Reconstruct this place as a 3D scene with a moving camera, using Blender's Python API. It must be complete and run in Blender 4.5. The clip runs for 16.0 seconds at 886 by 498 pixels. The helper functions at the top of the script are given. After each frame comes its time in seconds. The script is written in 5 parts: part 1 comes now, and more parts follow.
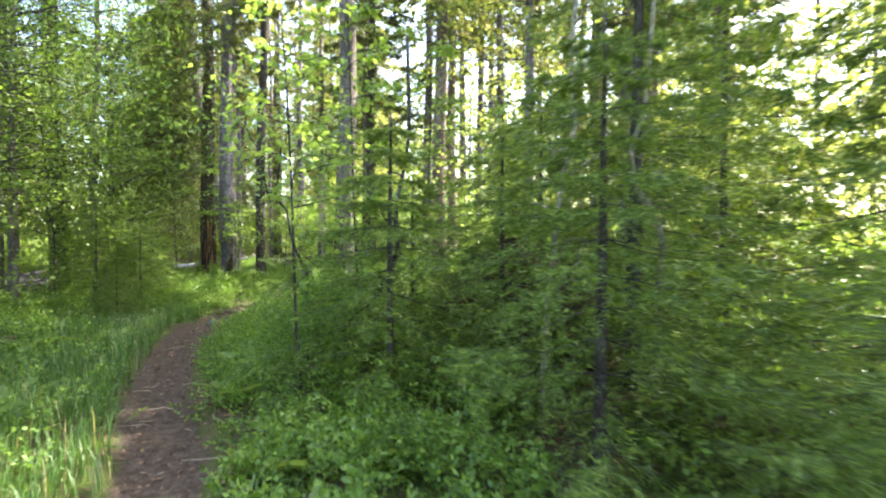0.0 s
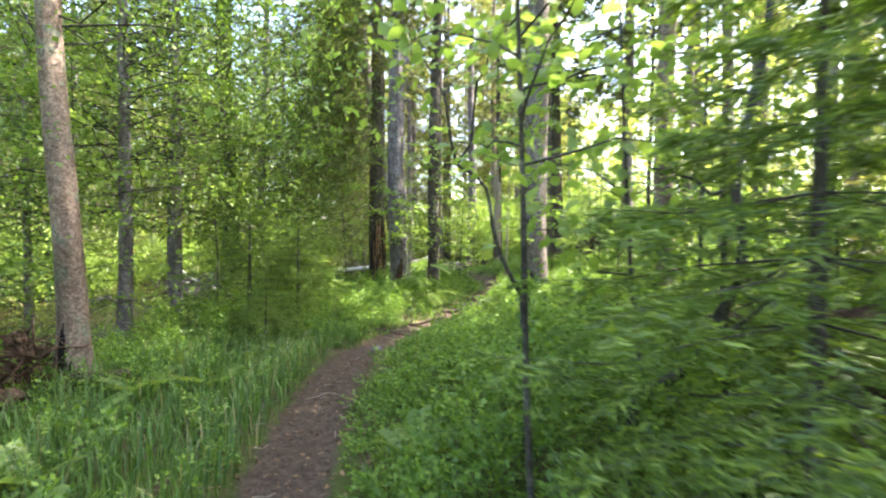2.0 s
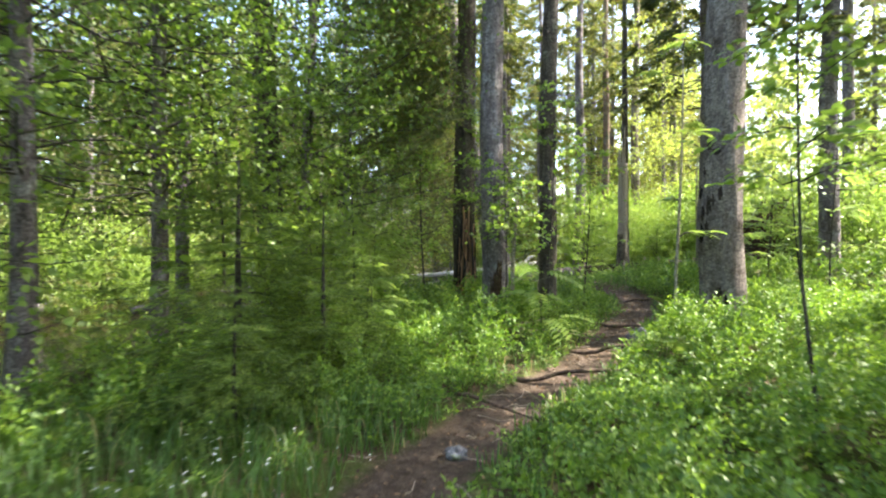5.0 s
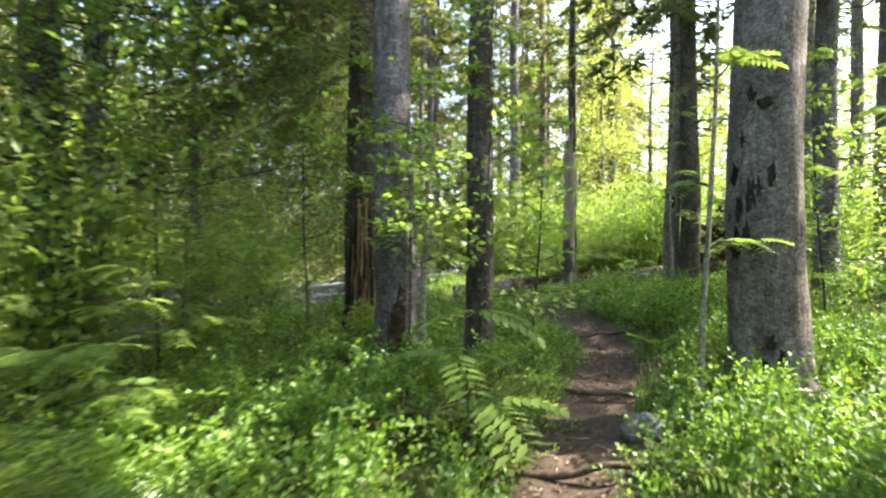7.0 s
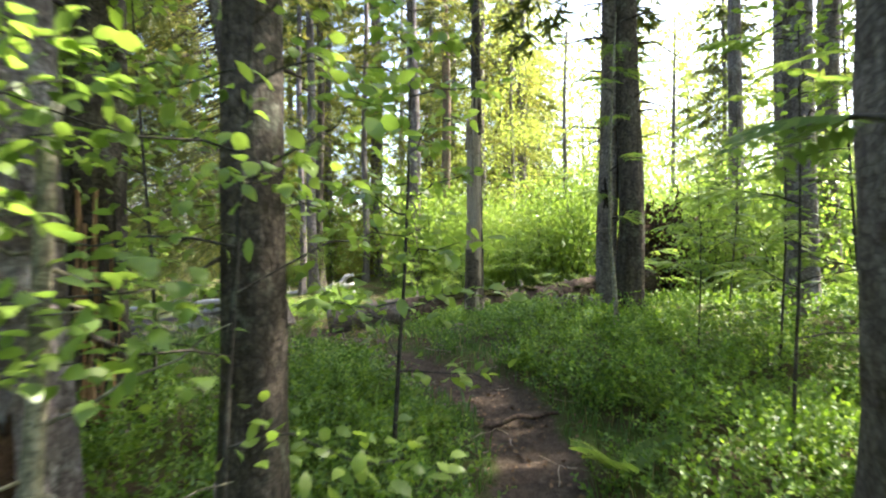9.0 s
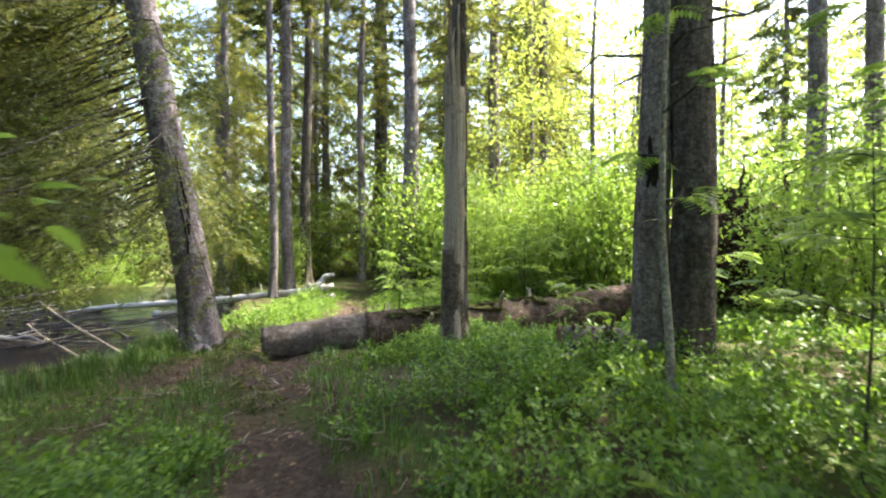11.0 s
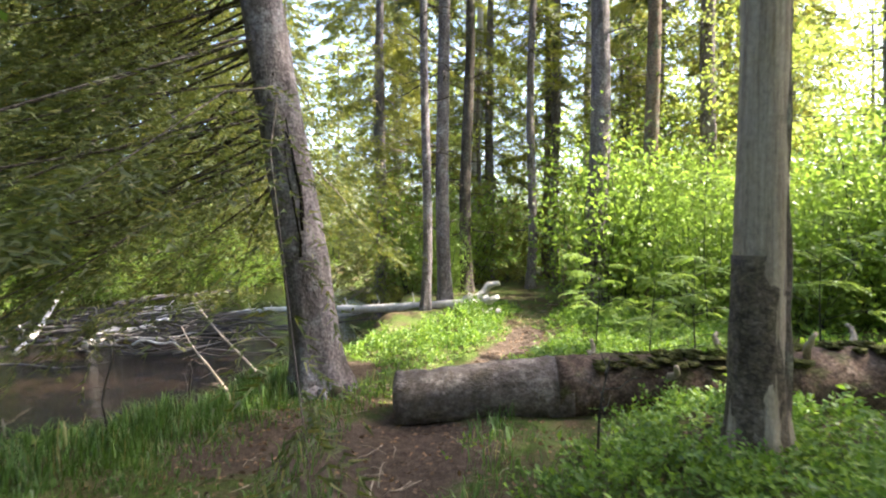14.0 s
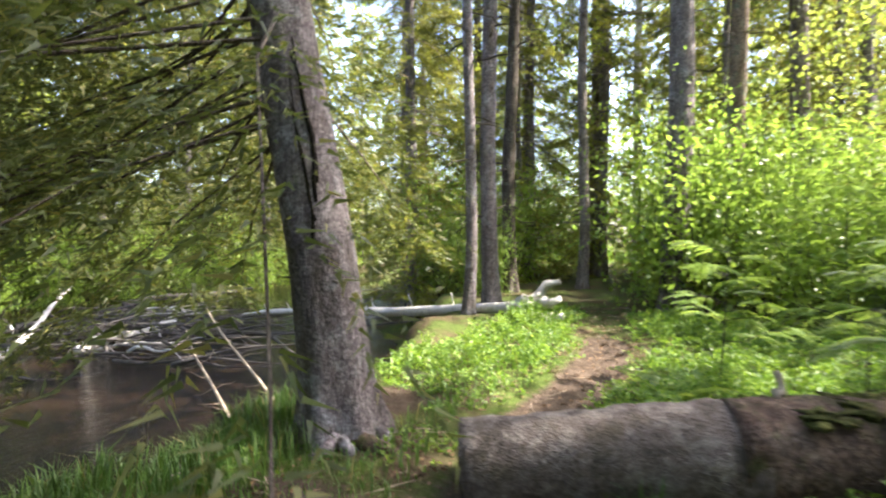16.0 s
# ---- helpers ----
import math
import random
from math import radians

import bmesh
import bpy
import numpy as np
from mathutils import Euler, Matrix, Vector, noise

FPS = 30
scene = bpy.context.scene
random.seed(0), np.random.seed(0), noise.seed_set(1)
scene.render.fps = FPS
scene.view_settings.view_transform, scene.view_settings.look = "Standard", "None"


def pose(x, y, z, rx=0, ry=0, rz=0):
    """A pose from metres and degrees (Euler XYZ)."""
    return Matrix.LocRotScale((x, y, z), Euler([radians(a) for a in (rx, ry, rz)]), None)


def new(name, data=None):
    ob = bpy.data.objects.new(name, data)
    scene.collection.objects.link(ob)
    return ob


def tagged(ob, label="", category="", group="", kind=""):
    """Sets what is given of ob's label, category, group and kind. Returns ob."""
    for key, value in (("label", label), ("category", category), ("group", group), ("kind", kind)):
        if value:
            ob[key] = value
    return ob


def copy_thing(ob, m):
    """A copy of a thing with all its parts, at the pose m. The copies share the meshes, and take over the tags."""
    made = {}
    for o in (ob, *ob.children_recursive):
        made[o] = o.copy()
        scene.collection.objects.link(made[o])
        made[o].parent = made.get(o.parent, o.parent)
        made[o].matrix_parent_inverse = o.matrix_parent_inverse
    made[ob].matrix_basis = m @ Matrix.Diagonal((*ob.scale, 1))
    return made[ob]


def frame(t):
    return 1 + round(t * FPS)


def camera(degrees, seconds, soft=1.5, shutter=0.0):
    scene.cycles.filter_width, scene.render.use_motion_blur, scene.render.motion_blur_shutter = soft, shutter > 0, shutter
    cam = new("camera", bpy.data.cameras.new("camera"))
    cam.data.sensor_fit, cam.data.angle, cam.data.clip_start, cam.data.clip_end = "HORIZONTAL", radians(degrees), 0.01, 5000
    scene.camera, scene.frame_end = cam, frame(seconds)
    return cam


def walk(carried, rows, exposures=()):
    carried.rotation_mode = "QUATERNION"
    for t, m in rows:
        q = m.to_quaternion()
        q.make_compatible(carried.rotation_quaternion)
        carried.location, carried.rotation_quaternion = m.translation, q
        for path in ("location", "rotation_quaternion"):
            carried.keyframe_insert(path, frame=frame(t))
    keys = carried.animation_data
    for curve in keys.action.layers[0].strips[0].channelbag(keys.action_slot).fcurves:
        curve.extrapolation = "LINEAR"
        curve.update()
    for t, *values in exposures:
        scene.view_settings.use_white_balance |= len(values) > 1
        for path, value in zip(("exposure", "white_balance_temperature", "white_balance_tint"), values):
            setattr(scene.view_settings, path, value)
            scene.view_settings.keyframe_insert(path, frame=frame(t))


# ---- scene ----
import collections

PATH = [
    (0.0, pose(0.002, 0.025, 1.356, 88.82, -0.16, 0.15)),
    (0.5, pose(-0.174, 0.722, 1.327, 88.94, -0.21, 3.17)),
    (1.0, pose(-0.438, 1.395, 1.305, 88.97, -0.10, 9.32)),
    (1.5, pose(-0.698, 2.067, 1.286, 89.05, 0.00, 13.49)),
    (2.0, pose(-0.970, 2.585, 1.331, 89.04, 0.04, 17.38)),
    (2.5, pose(-1.242, 3.102, 1.289, 89.13, -0.20, 20.27)),
    (3.0, pose(-1.597, 3.503, 1.306, 89.11, -0.24, 24.89)),
    (3.5, pose(-1.807, 3.891, 1.286, 89.26, -0.04, 27.05)),
    (6.0, pose(-2.906, 7.322, 1.171, 89.73, -0.32, 26.48)),
    (6.5, pose(-3.133, 7.927, 1.234, 89.69, -0.41, 23.71)),
    (7.0, pose(-3.204, 8.604, 1.283, 89.79, -0.47, 19.64)),
    (7.5, pose(-3.291, 9.277, 1.338, 89.68, -0.36, 16.90)),
    (8.0, pose(-3.306, 10.021, 1.356, 89.56, -0.01, 13.21)),
    (8.5, pose(-3.417, 10.752, 1.469, 89.44, 0.16, 11.11)),
    (9.0, pose(-3.411, 11.294, 1.469, 89.89, 0.13, 10.41)),
    (11.5, pose(-3.186, 14.300, 1.587, 88.80, -0.32, 14.70)),
    (12.0, pose(-3.337, 14.684, 1.606, 88.99, -0.29, 17.08)),
    (12.5, pose(-3.578, 15.098, 1.530, 88.96, -0.39, 23.24)),
    (13.0, pose(-3.828, 15.492, 1.498, 88.90, -0.39, 26.75)),
    (13.5, pose(-4.176, 15.886, 1.500, 88.84, -0.44, 29.30)),
    (14.0, pose(-4.425, 16.207, 1.522, 88.90, -0.37, 30.45)),
    (14.5, pose(-4.604, 16.539, 1.502, 88.94, -0.52, 30.62)),
    (15.0, pose(-4.820, 16.807, 1.428, 89.06, -0.56, 30.35)),
    (15.5, pose(-5.124, 17.112, 1.384, 88.96, -0.45, 30.13)),
    (16.0, pose(-5.541, 17.406, 1.369, 88.86, -0.37, 32.83)),
]
cam = camera(79.0, 16.0, soft=2.1, shutter=0.5)
walk(cam, PATH, exposures=[(0.0, 3.3, 6500, 15), (1.5, 3.5, 6500, 15), (3.5, 3.1, 6450, 13), (7.0, 3.0, 6450, 12), (9.0, 2.95, 6450, 12), (12.0, 2.9, 6400, 15), (16.0, 2.88, 6400, 16)])

# ---- light ----
SUN_AZ = radians(58)      # from +y towards +x
SUN_EL = radians(51)
world = bpy.data.worlds.new("sky")
scene.world = world
world.use_nodes = True
wn = world.node_tree
wn.nodes.clear()
sky = wn.nodes.new("ShaderNodeTexSky")
sky.sky_type = "NISHITA"
sky.sun_disc = False
sky.sun_elevation = SUN_EL
sky.sun_rotation = SUN_AZ
sky.air_density = 1.0
sky.dust_density = 3.0
bg = wn.nodes.new("ShaderNodeBackground")
bg.inputs[1].default_value = 0.15
wo = wn.nodes.new("ShaderNodeOutputWorld")
wn.links.new(sky.outputs[0], bg.inputs[0])
wn.links.new(bg.outputs[0], wo.inputs[0])
sun = new("sun", bpy.data.lights.new("sun", "SUN"))
sun.data.energy = 4.5
sun.data.angle = radians(0.6)
sun.data.color = (1.0, 0.94, 0.82)
sun_dir = Vector((math.sin(SUN_AZ) * math.cos(SUN_EL), math.cos(SUN_AZ) * math.cos(SUN_EL), math.sin(SUN_EL)))
sun.matrix_world = Matrix.Translation(sun_dir * 60) @ sun_dir.to_track_quat("Z", "Y").to_matrix().to_4x4()

rng = np.random.default_rng(7)


# ---- materials ----
class Mat:
    """A node material with short calls."""

    def __init__(self, name):
        self.m = bpy.data.materials.new(name)
        self.m.use_nodes = True
        self.t = self.m.node_tree
        self.t.nodes.clear()
        self.out = self.n("ShaderNodeOutputMaterial")

    def n(self, kind, **kw):
        node = self.t.nodes.new(kind)
        for k, v in kw.items():
            if k == "operation":
                node.operation = v
            elif k == "blend":
                node.blend_type = v
            elif k == "data":
                node.data_type = v
            elif k == "feature":
                node.feature = v
        return node

    def l(self, a, b):
        self.t.links.new(a, b)

    def coords(self, scale=(1, 1, 1), obj=True):
        c = self.n("ShaderNodeTexCoord")
        mp = self.n("ShaderNodeMapping")
        mp.inputs["Scale"].default_value = scale
        self.l(c.outputs["Object" if obj else "Generated"], mp.inputs[0])
        return mp.outputs[0]

    def noise(self, vec, scale, detail=4, rough=0.6):
        x = self.n("ShaderNodeTexNoise")
        x.inputs["Scale"].default_value = scale
        x.inputs["Detail"].default_value = detail
        x.inputs["Roughness"].default_value = rough
        self.l(vec, x.inputs["Vector"])
        return x.outputs[0]

    def ramp(self, fac, stops):
        r = self.n("ShaderNodeValToRGB")
        e = r.color_ramp.elements
        while len(e) < len(stops):
            e.new(0.5)
        for i, (p, c) in enumerate(stops):
            e[i].position = p
            e[i].color = (*c, 1) if len(c) == 3 else c
        self.l(fac, r.inputs[0])
        return r.outputs[0]

    def mix(self, fac, a, b, blend="MIX"):
        x = self.n("ShaderNodeMix", data="RGBA")
        x.blend_type = blend
        for sock, v in ((x.inputs[0], fac), (x.inputs[6], a), (x.inputs[7], b)):
            if isinstance(v, (int, float)):
                sock.default_value = v
            elif isinstance(v, tuple):
                sock.default_value = (*v, 1)
            else:
                self.l(v, sock)
        return x.outputs[2]

    def bump(self, height, strength, dist, normal=None):
        b = self.n("ShaderNodeBump")
        b.inputs["Strength"].default_value = strength
        b.inputs["Distance"].default_value = dist
        self.l(height, b.inputs["Height"])
        if normal:
            self.l(normal, b.inputs["Normal"])
        return b.outputs[0]

    def surface(self, color, rough=0.8, normal=None, spec=0.3, translucent=None):
        p = self.n("ShaderNodeBsdfPrincipled")
        if isinstance(color, tuple):
            p.inputs["Base Color"].default_value = (*color, 1)
        else:
            self.l(color, p.inputs["Base Color"])
        p.inputs["Roughness"].default_value = rough
        p.inputs["Specular IOR Level"].default_value = spec
        if normal:
            self.l(normal, p.inputs["Normal"])
        last = p.outputs[0]
        if translucent:
            tr = self.n("ShaderNodeBsdfTranslucent")
            self.l(translucent[0], tr.inputs[0])
            mx = self.n("ShaderNodeMixShader")
            mx.inputs[0].default_value = translucent[1]
            self.l(last, mx.inputs[1])
            self.l(tr.outputs[0], mx.inputs[2])
            last = mx.outputs[0]
        self.l(last, self.out.inputs[0])
        return self.m


def leaf_material(name, dark, light, glow, share=0.5, rough=0.5, young=0.0, young_color=(0.2, 0.3, 0.04)):
    """Leaves: colour varies from leaf to leaf and from plant to plant; light shines through them."""
    m = Mat(name)
    g = m.n("ShaderNodeNewGeometry")
    base = m.ramp(g.outputs["Random Per Island"], [(0.0, dark), (1.0, light)])
    big = m.noise(m.coords(), 0.9, 2)
    base = m.mix(big, base, m.mix(1.0, base, (1.25, 1.1, 0.75), "MULTIPLY"))
    if young:
        pick = m.n("ShaderNodeMath", operation="GREATER_THAN")
        pick.inputs[1].default_value = 1 - young
        wn2 = m.n("ShaderNodeMath", operation="FRACT")
        mul = m.n("ShaderNodeMath", operation="MULTIPLY")
        mul.inputs[1].default_value = 17.3
        m.l(g.outputs["Random Per Island"], mul.inputs[0])
        m.l(mul.outputs[0], wn2.inputs[0])
        m.l(wn2.outputs[0], pick.inputs[0])
        base = m.mix(pick.outputs[0], base, young_color)
    thru = m.mix(1.0, base, glow, "MULTIPLY")
    return m.surface(base, rough, None, 0.5, (thru, share))


def bark_material(name, dark, mid, light, lichen=(0.30, 0.32, 0.27), amount=0.5, sx=14, sz=3.0, depth=0.02, flakes=0.55):
    m = Mat(name)
    vec = m.coords((1, 1, 1))
    long_vec = m.coords((sx, sx, sz))
    a = m.noise(long_vec, 1.0, 8, 0.65)
    v = m.n("ShaderNodeTexVoronoi", feature="DISTANCE_TO_EDGE")
    v.inputs["Scale"].default_value = 2.6
    m.l(m.coords((sx * 0.9, sx * 0.9, sz * 2.2)), v.inputs["Vector"])
    crack = m.ramp(v.outputs[0], [(0.0, (0.15, 0.15, 0.15)), (0.16, (1, 1, 1))])
    col = m.ramp(a, [(0.3, dark), (0.5, mid), (0.72, light)])
    col = m.mix(m.mix(1.0, crack, (0.55, 0.55, 0.55), "SUBTRACT"), col, mid)
    blot = m.ramp(m.noise(vec, 5.0, 6, 0.7), [(0.62 - 0.2 * amount, (0, 0, 0)), (0.7 - 0.1 * amount, (1, 1, 1))])
    col = m.mix(blot, col, lichen)
    fine = m.noise(m.coords((60, 60, 30)), 1.0, 4, 0.7)
    col = m.mix(0.5, col, m.mix(1.0, col, m.ramp(fine, [(0.25, (0.35, 0.35, 0.35)), (0.75, (1.6, 1.6, 1.6))]), "MULTIPLY"))
    flake = m.n("ShaderNodeTexVoronoi")
    flake.inputs["Scale"].default_value = 1.0
    m.l(m.coords((38, 38, 46)), flake.inputs["Vector"])
    tone = m.n("ShaderNodeSeparateColor")
    m.l(flake.outputs["Color"], tone.inputs[0])
    col = m.mix(flakes, col, m.mix(1.0, col, m.ramp(tone.outputs[0], [(0.1, (0.45, 0.45, 0.45)), (0.9, (1.5, 1.5, 1.5))]), "MULTIPLY"))
    if flakes > 0.4:
        scale_edge = m.n("ShaderNodeTexVoronoi", feature="DISTANCE_TO_EDGE")
        scale_edge.inputs["Scale"].default_value = 1.0
        warp = m.mix(0.06, m.coords((26, 26, 34)), m.mix(1.0, m.coords((26, 26, 34)), m.noise(m.coords((9, 9, 9)), 1.0, 3), "ADD"))
        m.l(warp, scale_edge.inputs["Vector"])
        rim = m.ramp(scale_edge.outputs[0], [(0.0, (0.30, 0.29, 0.28)), (0.10, (0.85, 0.85, 0.85)), (0.3, (1.08, 1.08, 1.08))])
        col = m.mix(0.5, col, m.mix(1.0, col, rim, "MULTIPLY"))
        broad = m.ramp(m.noise(m.coords((2.2, 2.2, 1.3)), 1.0, 4), [(0.35, (0.72, 0.70, 0.68)), (0.65, (1.25, 1.25, 1.27))])
        col = m.mix(1.0, col, broad, "MULTIPLY")
        crack = m.mix(0.5, crack, rim)
    n1 = m.bump(crack, 0.45, depth * 0.6)
    n2 = m.bump(a, 0.9, depth * 1.5, n1)
    n2 = m.bump(tone.outputs[0], 0.6 * flakes, min(depth, 0.01) * 0.5, n2)
    n3 = m.bump(fine, 0.5, 0.006, n2)
    return m.surface(col, 0.9, n3, 0.15)


M_SPRUCE_BARK = bark_material("spruce_bark", (0.062, 0.050, 0.047), (0.165, 0.142, 0.137), (0.28, 0.252, 0.25), (0.27, 0.262, 0.26), 0.45)
M_DARK_BARK = bark_material("dark_bark", (0.030, 0.023, 0.017), (0.085, 0.070, 0.055), (0.15, 0.13, 0.108), (0.17, 0.17, 0.13), 0.35)
M_GREY_BARK = bark_material("grey_bark", (0.085, 0.066, 0.054), (0.185, 0.158, 0.138), (0.295, 0.262, 0.235), (0.085, 0.064, 0.05), 0.35)
M_PALE_BARK = bark_material("pale_aspen_bark", (0.07, 0.045, 0.03), (0.19, 0.14, 0.105), (0.31, 0.25, 0.20), (0.15, 0.17, 0.12), 0.5, 7, 1.6, 0.005)
M_STEM = bark_material("sapling_bark", (0.025, 0.022, 0.018), (0.055, 0.05, 0.04), (0.10, 0.09, 0.075), (0.13, 0.14, 0.11), 0.4, 50, 14, 0.003)
M_PALE_STEM = bark_material("pale_stem_bark", (0.12, 0.11, 0.075), (0.26, 0.24, 0.17), (0.38, 0.36, 0.27), (0.30, 0.32, 0.22), 0.4, 50, 14, 0.003)
M_DEADWOOD = bark_material("bare_grey_wood", (0.13, 0.098, 0.07), (0.31, 0.255, 0.19), (0.46, 0.395, 0.31), (0.20, 0.165, 0.12), 0.35, 45, 1.2, 0.006, 0.05)
M_WHITE_WOOD = bark_material("bleached_wood", (0.25, 0.22, 0.19), (0.50, 0.47, 0.42), (0.68, 0.65, 0.60), (0.35, 0.32, 0.27), 0.3, 40, 1.5, 0.005, 0.1)
M_ORANGE_WOOD = bark_material("split_orange_wood", (0.07, 0.035, 0.018), (0.28, 0.155, 0.08), (0.50, 0.32, 0.18), (0.10, 0.055, 0.032), 0.3, 60, 1.0, 0.01, 0.0)
M_LOG_BARK = bark_material("log_bark", (0.035, 0.022, 0.015), (0.10, 0.068, 0.048), (0.20, 0.155, 0.12), (0.075, 0.075, 0.03), 0.45, 12, 12, 0.015)
M_LOG_BARE = bark_material("weathered_log_wood", (0.045, 0.035, 0.028), (0.135, 0.112, 0.093), (0.28, 0.245, 0.21), (0.085, 0.070, 0.050), 0.7, 9, 14, 0.02, 0.3)
M_EARTH = bark_material("root_earth", (0.03, 0.018, 0.011), (0.085, 0.052, 0.032), (0.18, 0.115, 0.07), (0.05, 0.05, 0.02), 0.4, 9, 9, 0.05)
# near black: shade inside the holes put into colour; bark scars use it too
M_SCAR_HOLE_SHADE = bark_material("scar_and_hole_shade", (0.008, 0.006, 0.005), (0.02, 0.016, 0.012), (0.04, 0.03, 0.022), (0.02, 0.02, 0.015), 0.3, 30, 6, 0.01)
M_FOOT_BARK = bark_material("brown_foot_bark", (0.045, 0.035, 0.026), (0.125, 0.100, 0.075), (0.20, 0.17, 0.13), (0.16, 0.14, 0.09), 0.5, 14, 6, 0.012)
M_TORN = bark_material("torn_bark", (0.015, 0.011, 0.009), (0.045, 0.034, 0.028), (0.10, 0.08, 0.065), (0.03, 0.022, 0.018), 0.3, 26, 9, 0.02)
M_GREY_DRIFT = bark_material("grey_driftwood", (0.032, 0.027, 0.023), (0.085, 0.075, 0.067), (0.17, 0.158, 0.145), (0.05, 0.044, 0.038), 0.4, 45, 1.5, 0.006, 0.1)
M_MOSS = bark_material("moss", (0.03, 0.035, 0.008), (0.075, 0.08, 0.02), (0.13, 0.13, 0.035), (0.11, 0.075, 0.03), 0.4, 30, 30, 0.02)

M_BERRY = leaf_material("blueberry_leaves", (0.052, 0.118, 0.020), (0.145, 0.255, 0.036), (1.55, 1.5, 0.95), 0.45, 0.5, 0.10, (0.22, 0.33, 0.05))
M_GRASS = leaf_material("grass_blades", (0.038, 0.092, 0.020), (0.090, 0.180, 0.036), (1.4, 1.45, 0.8), 0.4, 0.5, 0.06, (0.24, 0.22, 0.09))
M_DECID = leaf_material("broad_leaves", (0.10, 0.175, 0.035), (0.18, 0.275, 0.055), (1.65, 1.65, 1.25), 0.52, 0.42)
M_ROWAN = leaf_material("rowan_leaves", (0.08, 0.15, 0.035), (0.16, 0.245, 0.065), (1.9, 1.75, 1.25), 0.55, 0.45)
M_NEEDLE = leaf_material("spruce_needles", (0.045, 0.085, 0.016), (0.10, 0.17, 0.03), (1.4, 1.4, 0.6), 0.4, 0.5, 0.25, (0.20, 0.28, 0.045))
M_OLDNEEDLE = leaf_material("old_spruce_needles", (0.040, 0.062, 0.020), (0.105, 0.135, 0.042), (1.5, 1.4, 0.8), 0.45, 0.55, 0.15, (0.17, 0.17, 0.05))
# lighter, yellower copy of the old needles: sunlight put into their colour
M_SUN_PAINTED_NEEDLE = leaf_material("sun_painted_spruce_needles", (0.09, 0.115, 0.028), (0.21, 0.235, 0.055), (1.6, 1.5, 0.8), 0.5, 0.55, 0.2, (0.22, 0.23, 0.06))
M_FAR = leaf_material("far_leaves", (0.10, 0.15, 0.035), (0.20, 0.275, 0.07), (1.8, 1.65, 1.3), 0.55, 0.6)
M_BANK = leaf_material("alder_leaves", (0.05, 0.10, 0.018), (0.12, 0.20, 0.035), (1.6, 1.6, 1.0), 0.5, 0.5)
M_LITTER = leaf_material("dead_leaves", (0.05, 0.03, 0.018), (0.20, 0.13, 0.075), (1, 1, 1), 0.1, 0.8)
M_FLOWER = Mat("white_petals").surface((0.75, 0.75, 0.7), 0.6)


def ground_material():
    m = Mat("forest_soil")
    vec = m.coords()
    worn = m.n("ShaderNodeAttribute")
    worn.attribute_name = "worn"
    n1 = m.noise(vec, 2.2, 6, 0.65)
    n2 = m.noise(vec, 16, 6, 0.7)
    n3 = m.noise(vec, 70, 4, 0.7)
    soil = m.ramp(n2, [(0.3, (0.028, 0.019, 0.014)), (0.5, (0.072, 0.052, 0.040)), (0.68, (0.14, 0.108, 0.085))])
    litter = m.ramp(n3, [(0.3, (0.025, 0.017, 0.011)), (0.5, (0.075, 0.052, 0.030)), (0.7, (0.17, 0.125, 0.075))])
    moss = m.ramp(n2, [(0.3, (0.028, 0.042, 0.010)), (0.55, (0.07, 0.10, 0.02)), (0.75, (0.13, 0.15, 0.04))])
    floor_c = m.mix(m.ramp(n1, [(0.38, (0, 0, 0)), (0.58, (1, 1, 1))]), litter, moss)
    edge = m.n("ShaderNodeMath", operation="ADD")
    m.l(worn.outputs["Fac"], edge.inputs[0])
    wob = m.n("ShaderNodeMath", operation="MULTIPLY_ADD")
    wob.inputs[1].default_value, wob.inputs[2].default_value = 0.8, -0.4
    m.l(n2, wob.inputs[0])
    m.l(wob.outputs[0], edge.inputs[1])
    col = m.mix(m.ramp(edge.outputs[0], [(0.35, (0, 0, 0)), (0.6, (1, 1, 1))]), floor_c, m.mix(0.35, soil, litter))
    nb = m.bump(n2, 0.8, 0.05)
    nb = m.bump(n3, 0.7, 0.015, nb)
    return m.surface(col, 0.95, nb, 0.1)


def water_material():
    m = Mat("brown_river_water")
    a = m.noise(m.coords((1.6, 0.8, 1)), 1.6, 4, 0.55)
    b = m.noise(m.coords((3, 1.2, 1)), 4.5, 4, 0.6)
    nb = m.bump(a, 0.6, 0.11)
    nb = m.bump(b, 0.8, 0.055, nb)
    return m.surface((0.011, 0.0065, 0.004), 0.08, nb, 0.12)


M_GROUND, M_WATER = ground_material(), water_material()

# ---- lie of the land ----
LAND = np.array([
    (0, -4, 0.0), (-1.0, 1, 0.0), (-2.4, 4.4, 0.0), (-3.2, 6.2, 0.0), (-3.9, 8.6, -0.02), (-3.5, 10.7, 0.02), (-3.4, 12.5, 0.08),
    (-3.4, 14.5, 0.15), (-4.6, 16.2, 0.2), (-6.6, 19.2, 0.05), (-7.1, 22, 0.2), (-8.0, 19.7, 0.12), (-4.4, 19.4, 0.36), (-2.3, 12.8, 0.42),
    (-3.3, 17.3, 0.68), (-2.6, 17.6, 0.74), (-0.6, 18, 0.75), (-3.0, 16.2, 0.5), (-5.4, 13, 0.3), (-5.7, 6.2, 0.05), (2, 6, 0.15), (1.5, 2, 0.05), (3, 12, 0.6),
    (-3.2, 21.6, 0.28), (-9.4, 24.3, 0.3), (-6, 25, 0.35), (-1, 23, 0.6), (6, 20, 1.0), (-9, 12.4, -0.1), (-6, 9.5, 0.1)])
WATER_Z = -0.75
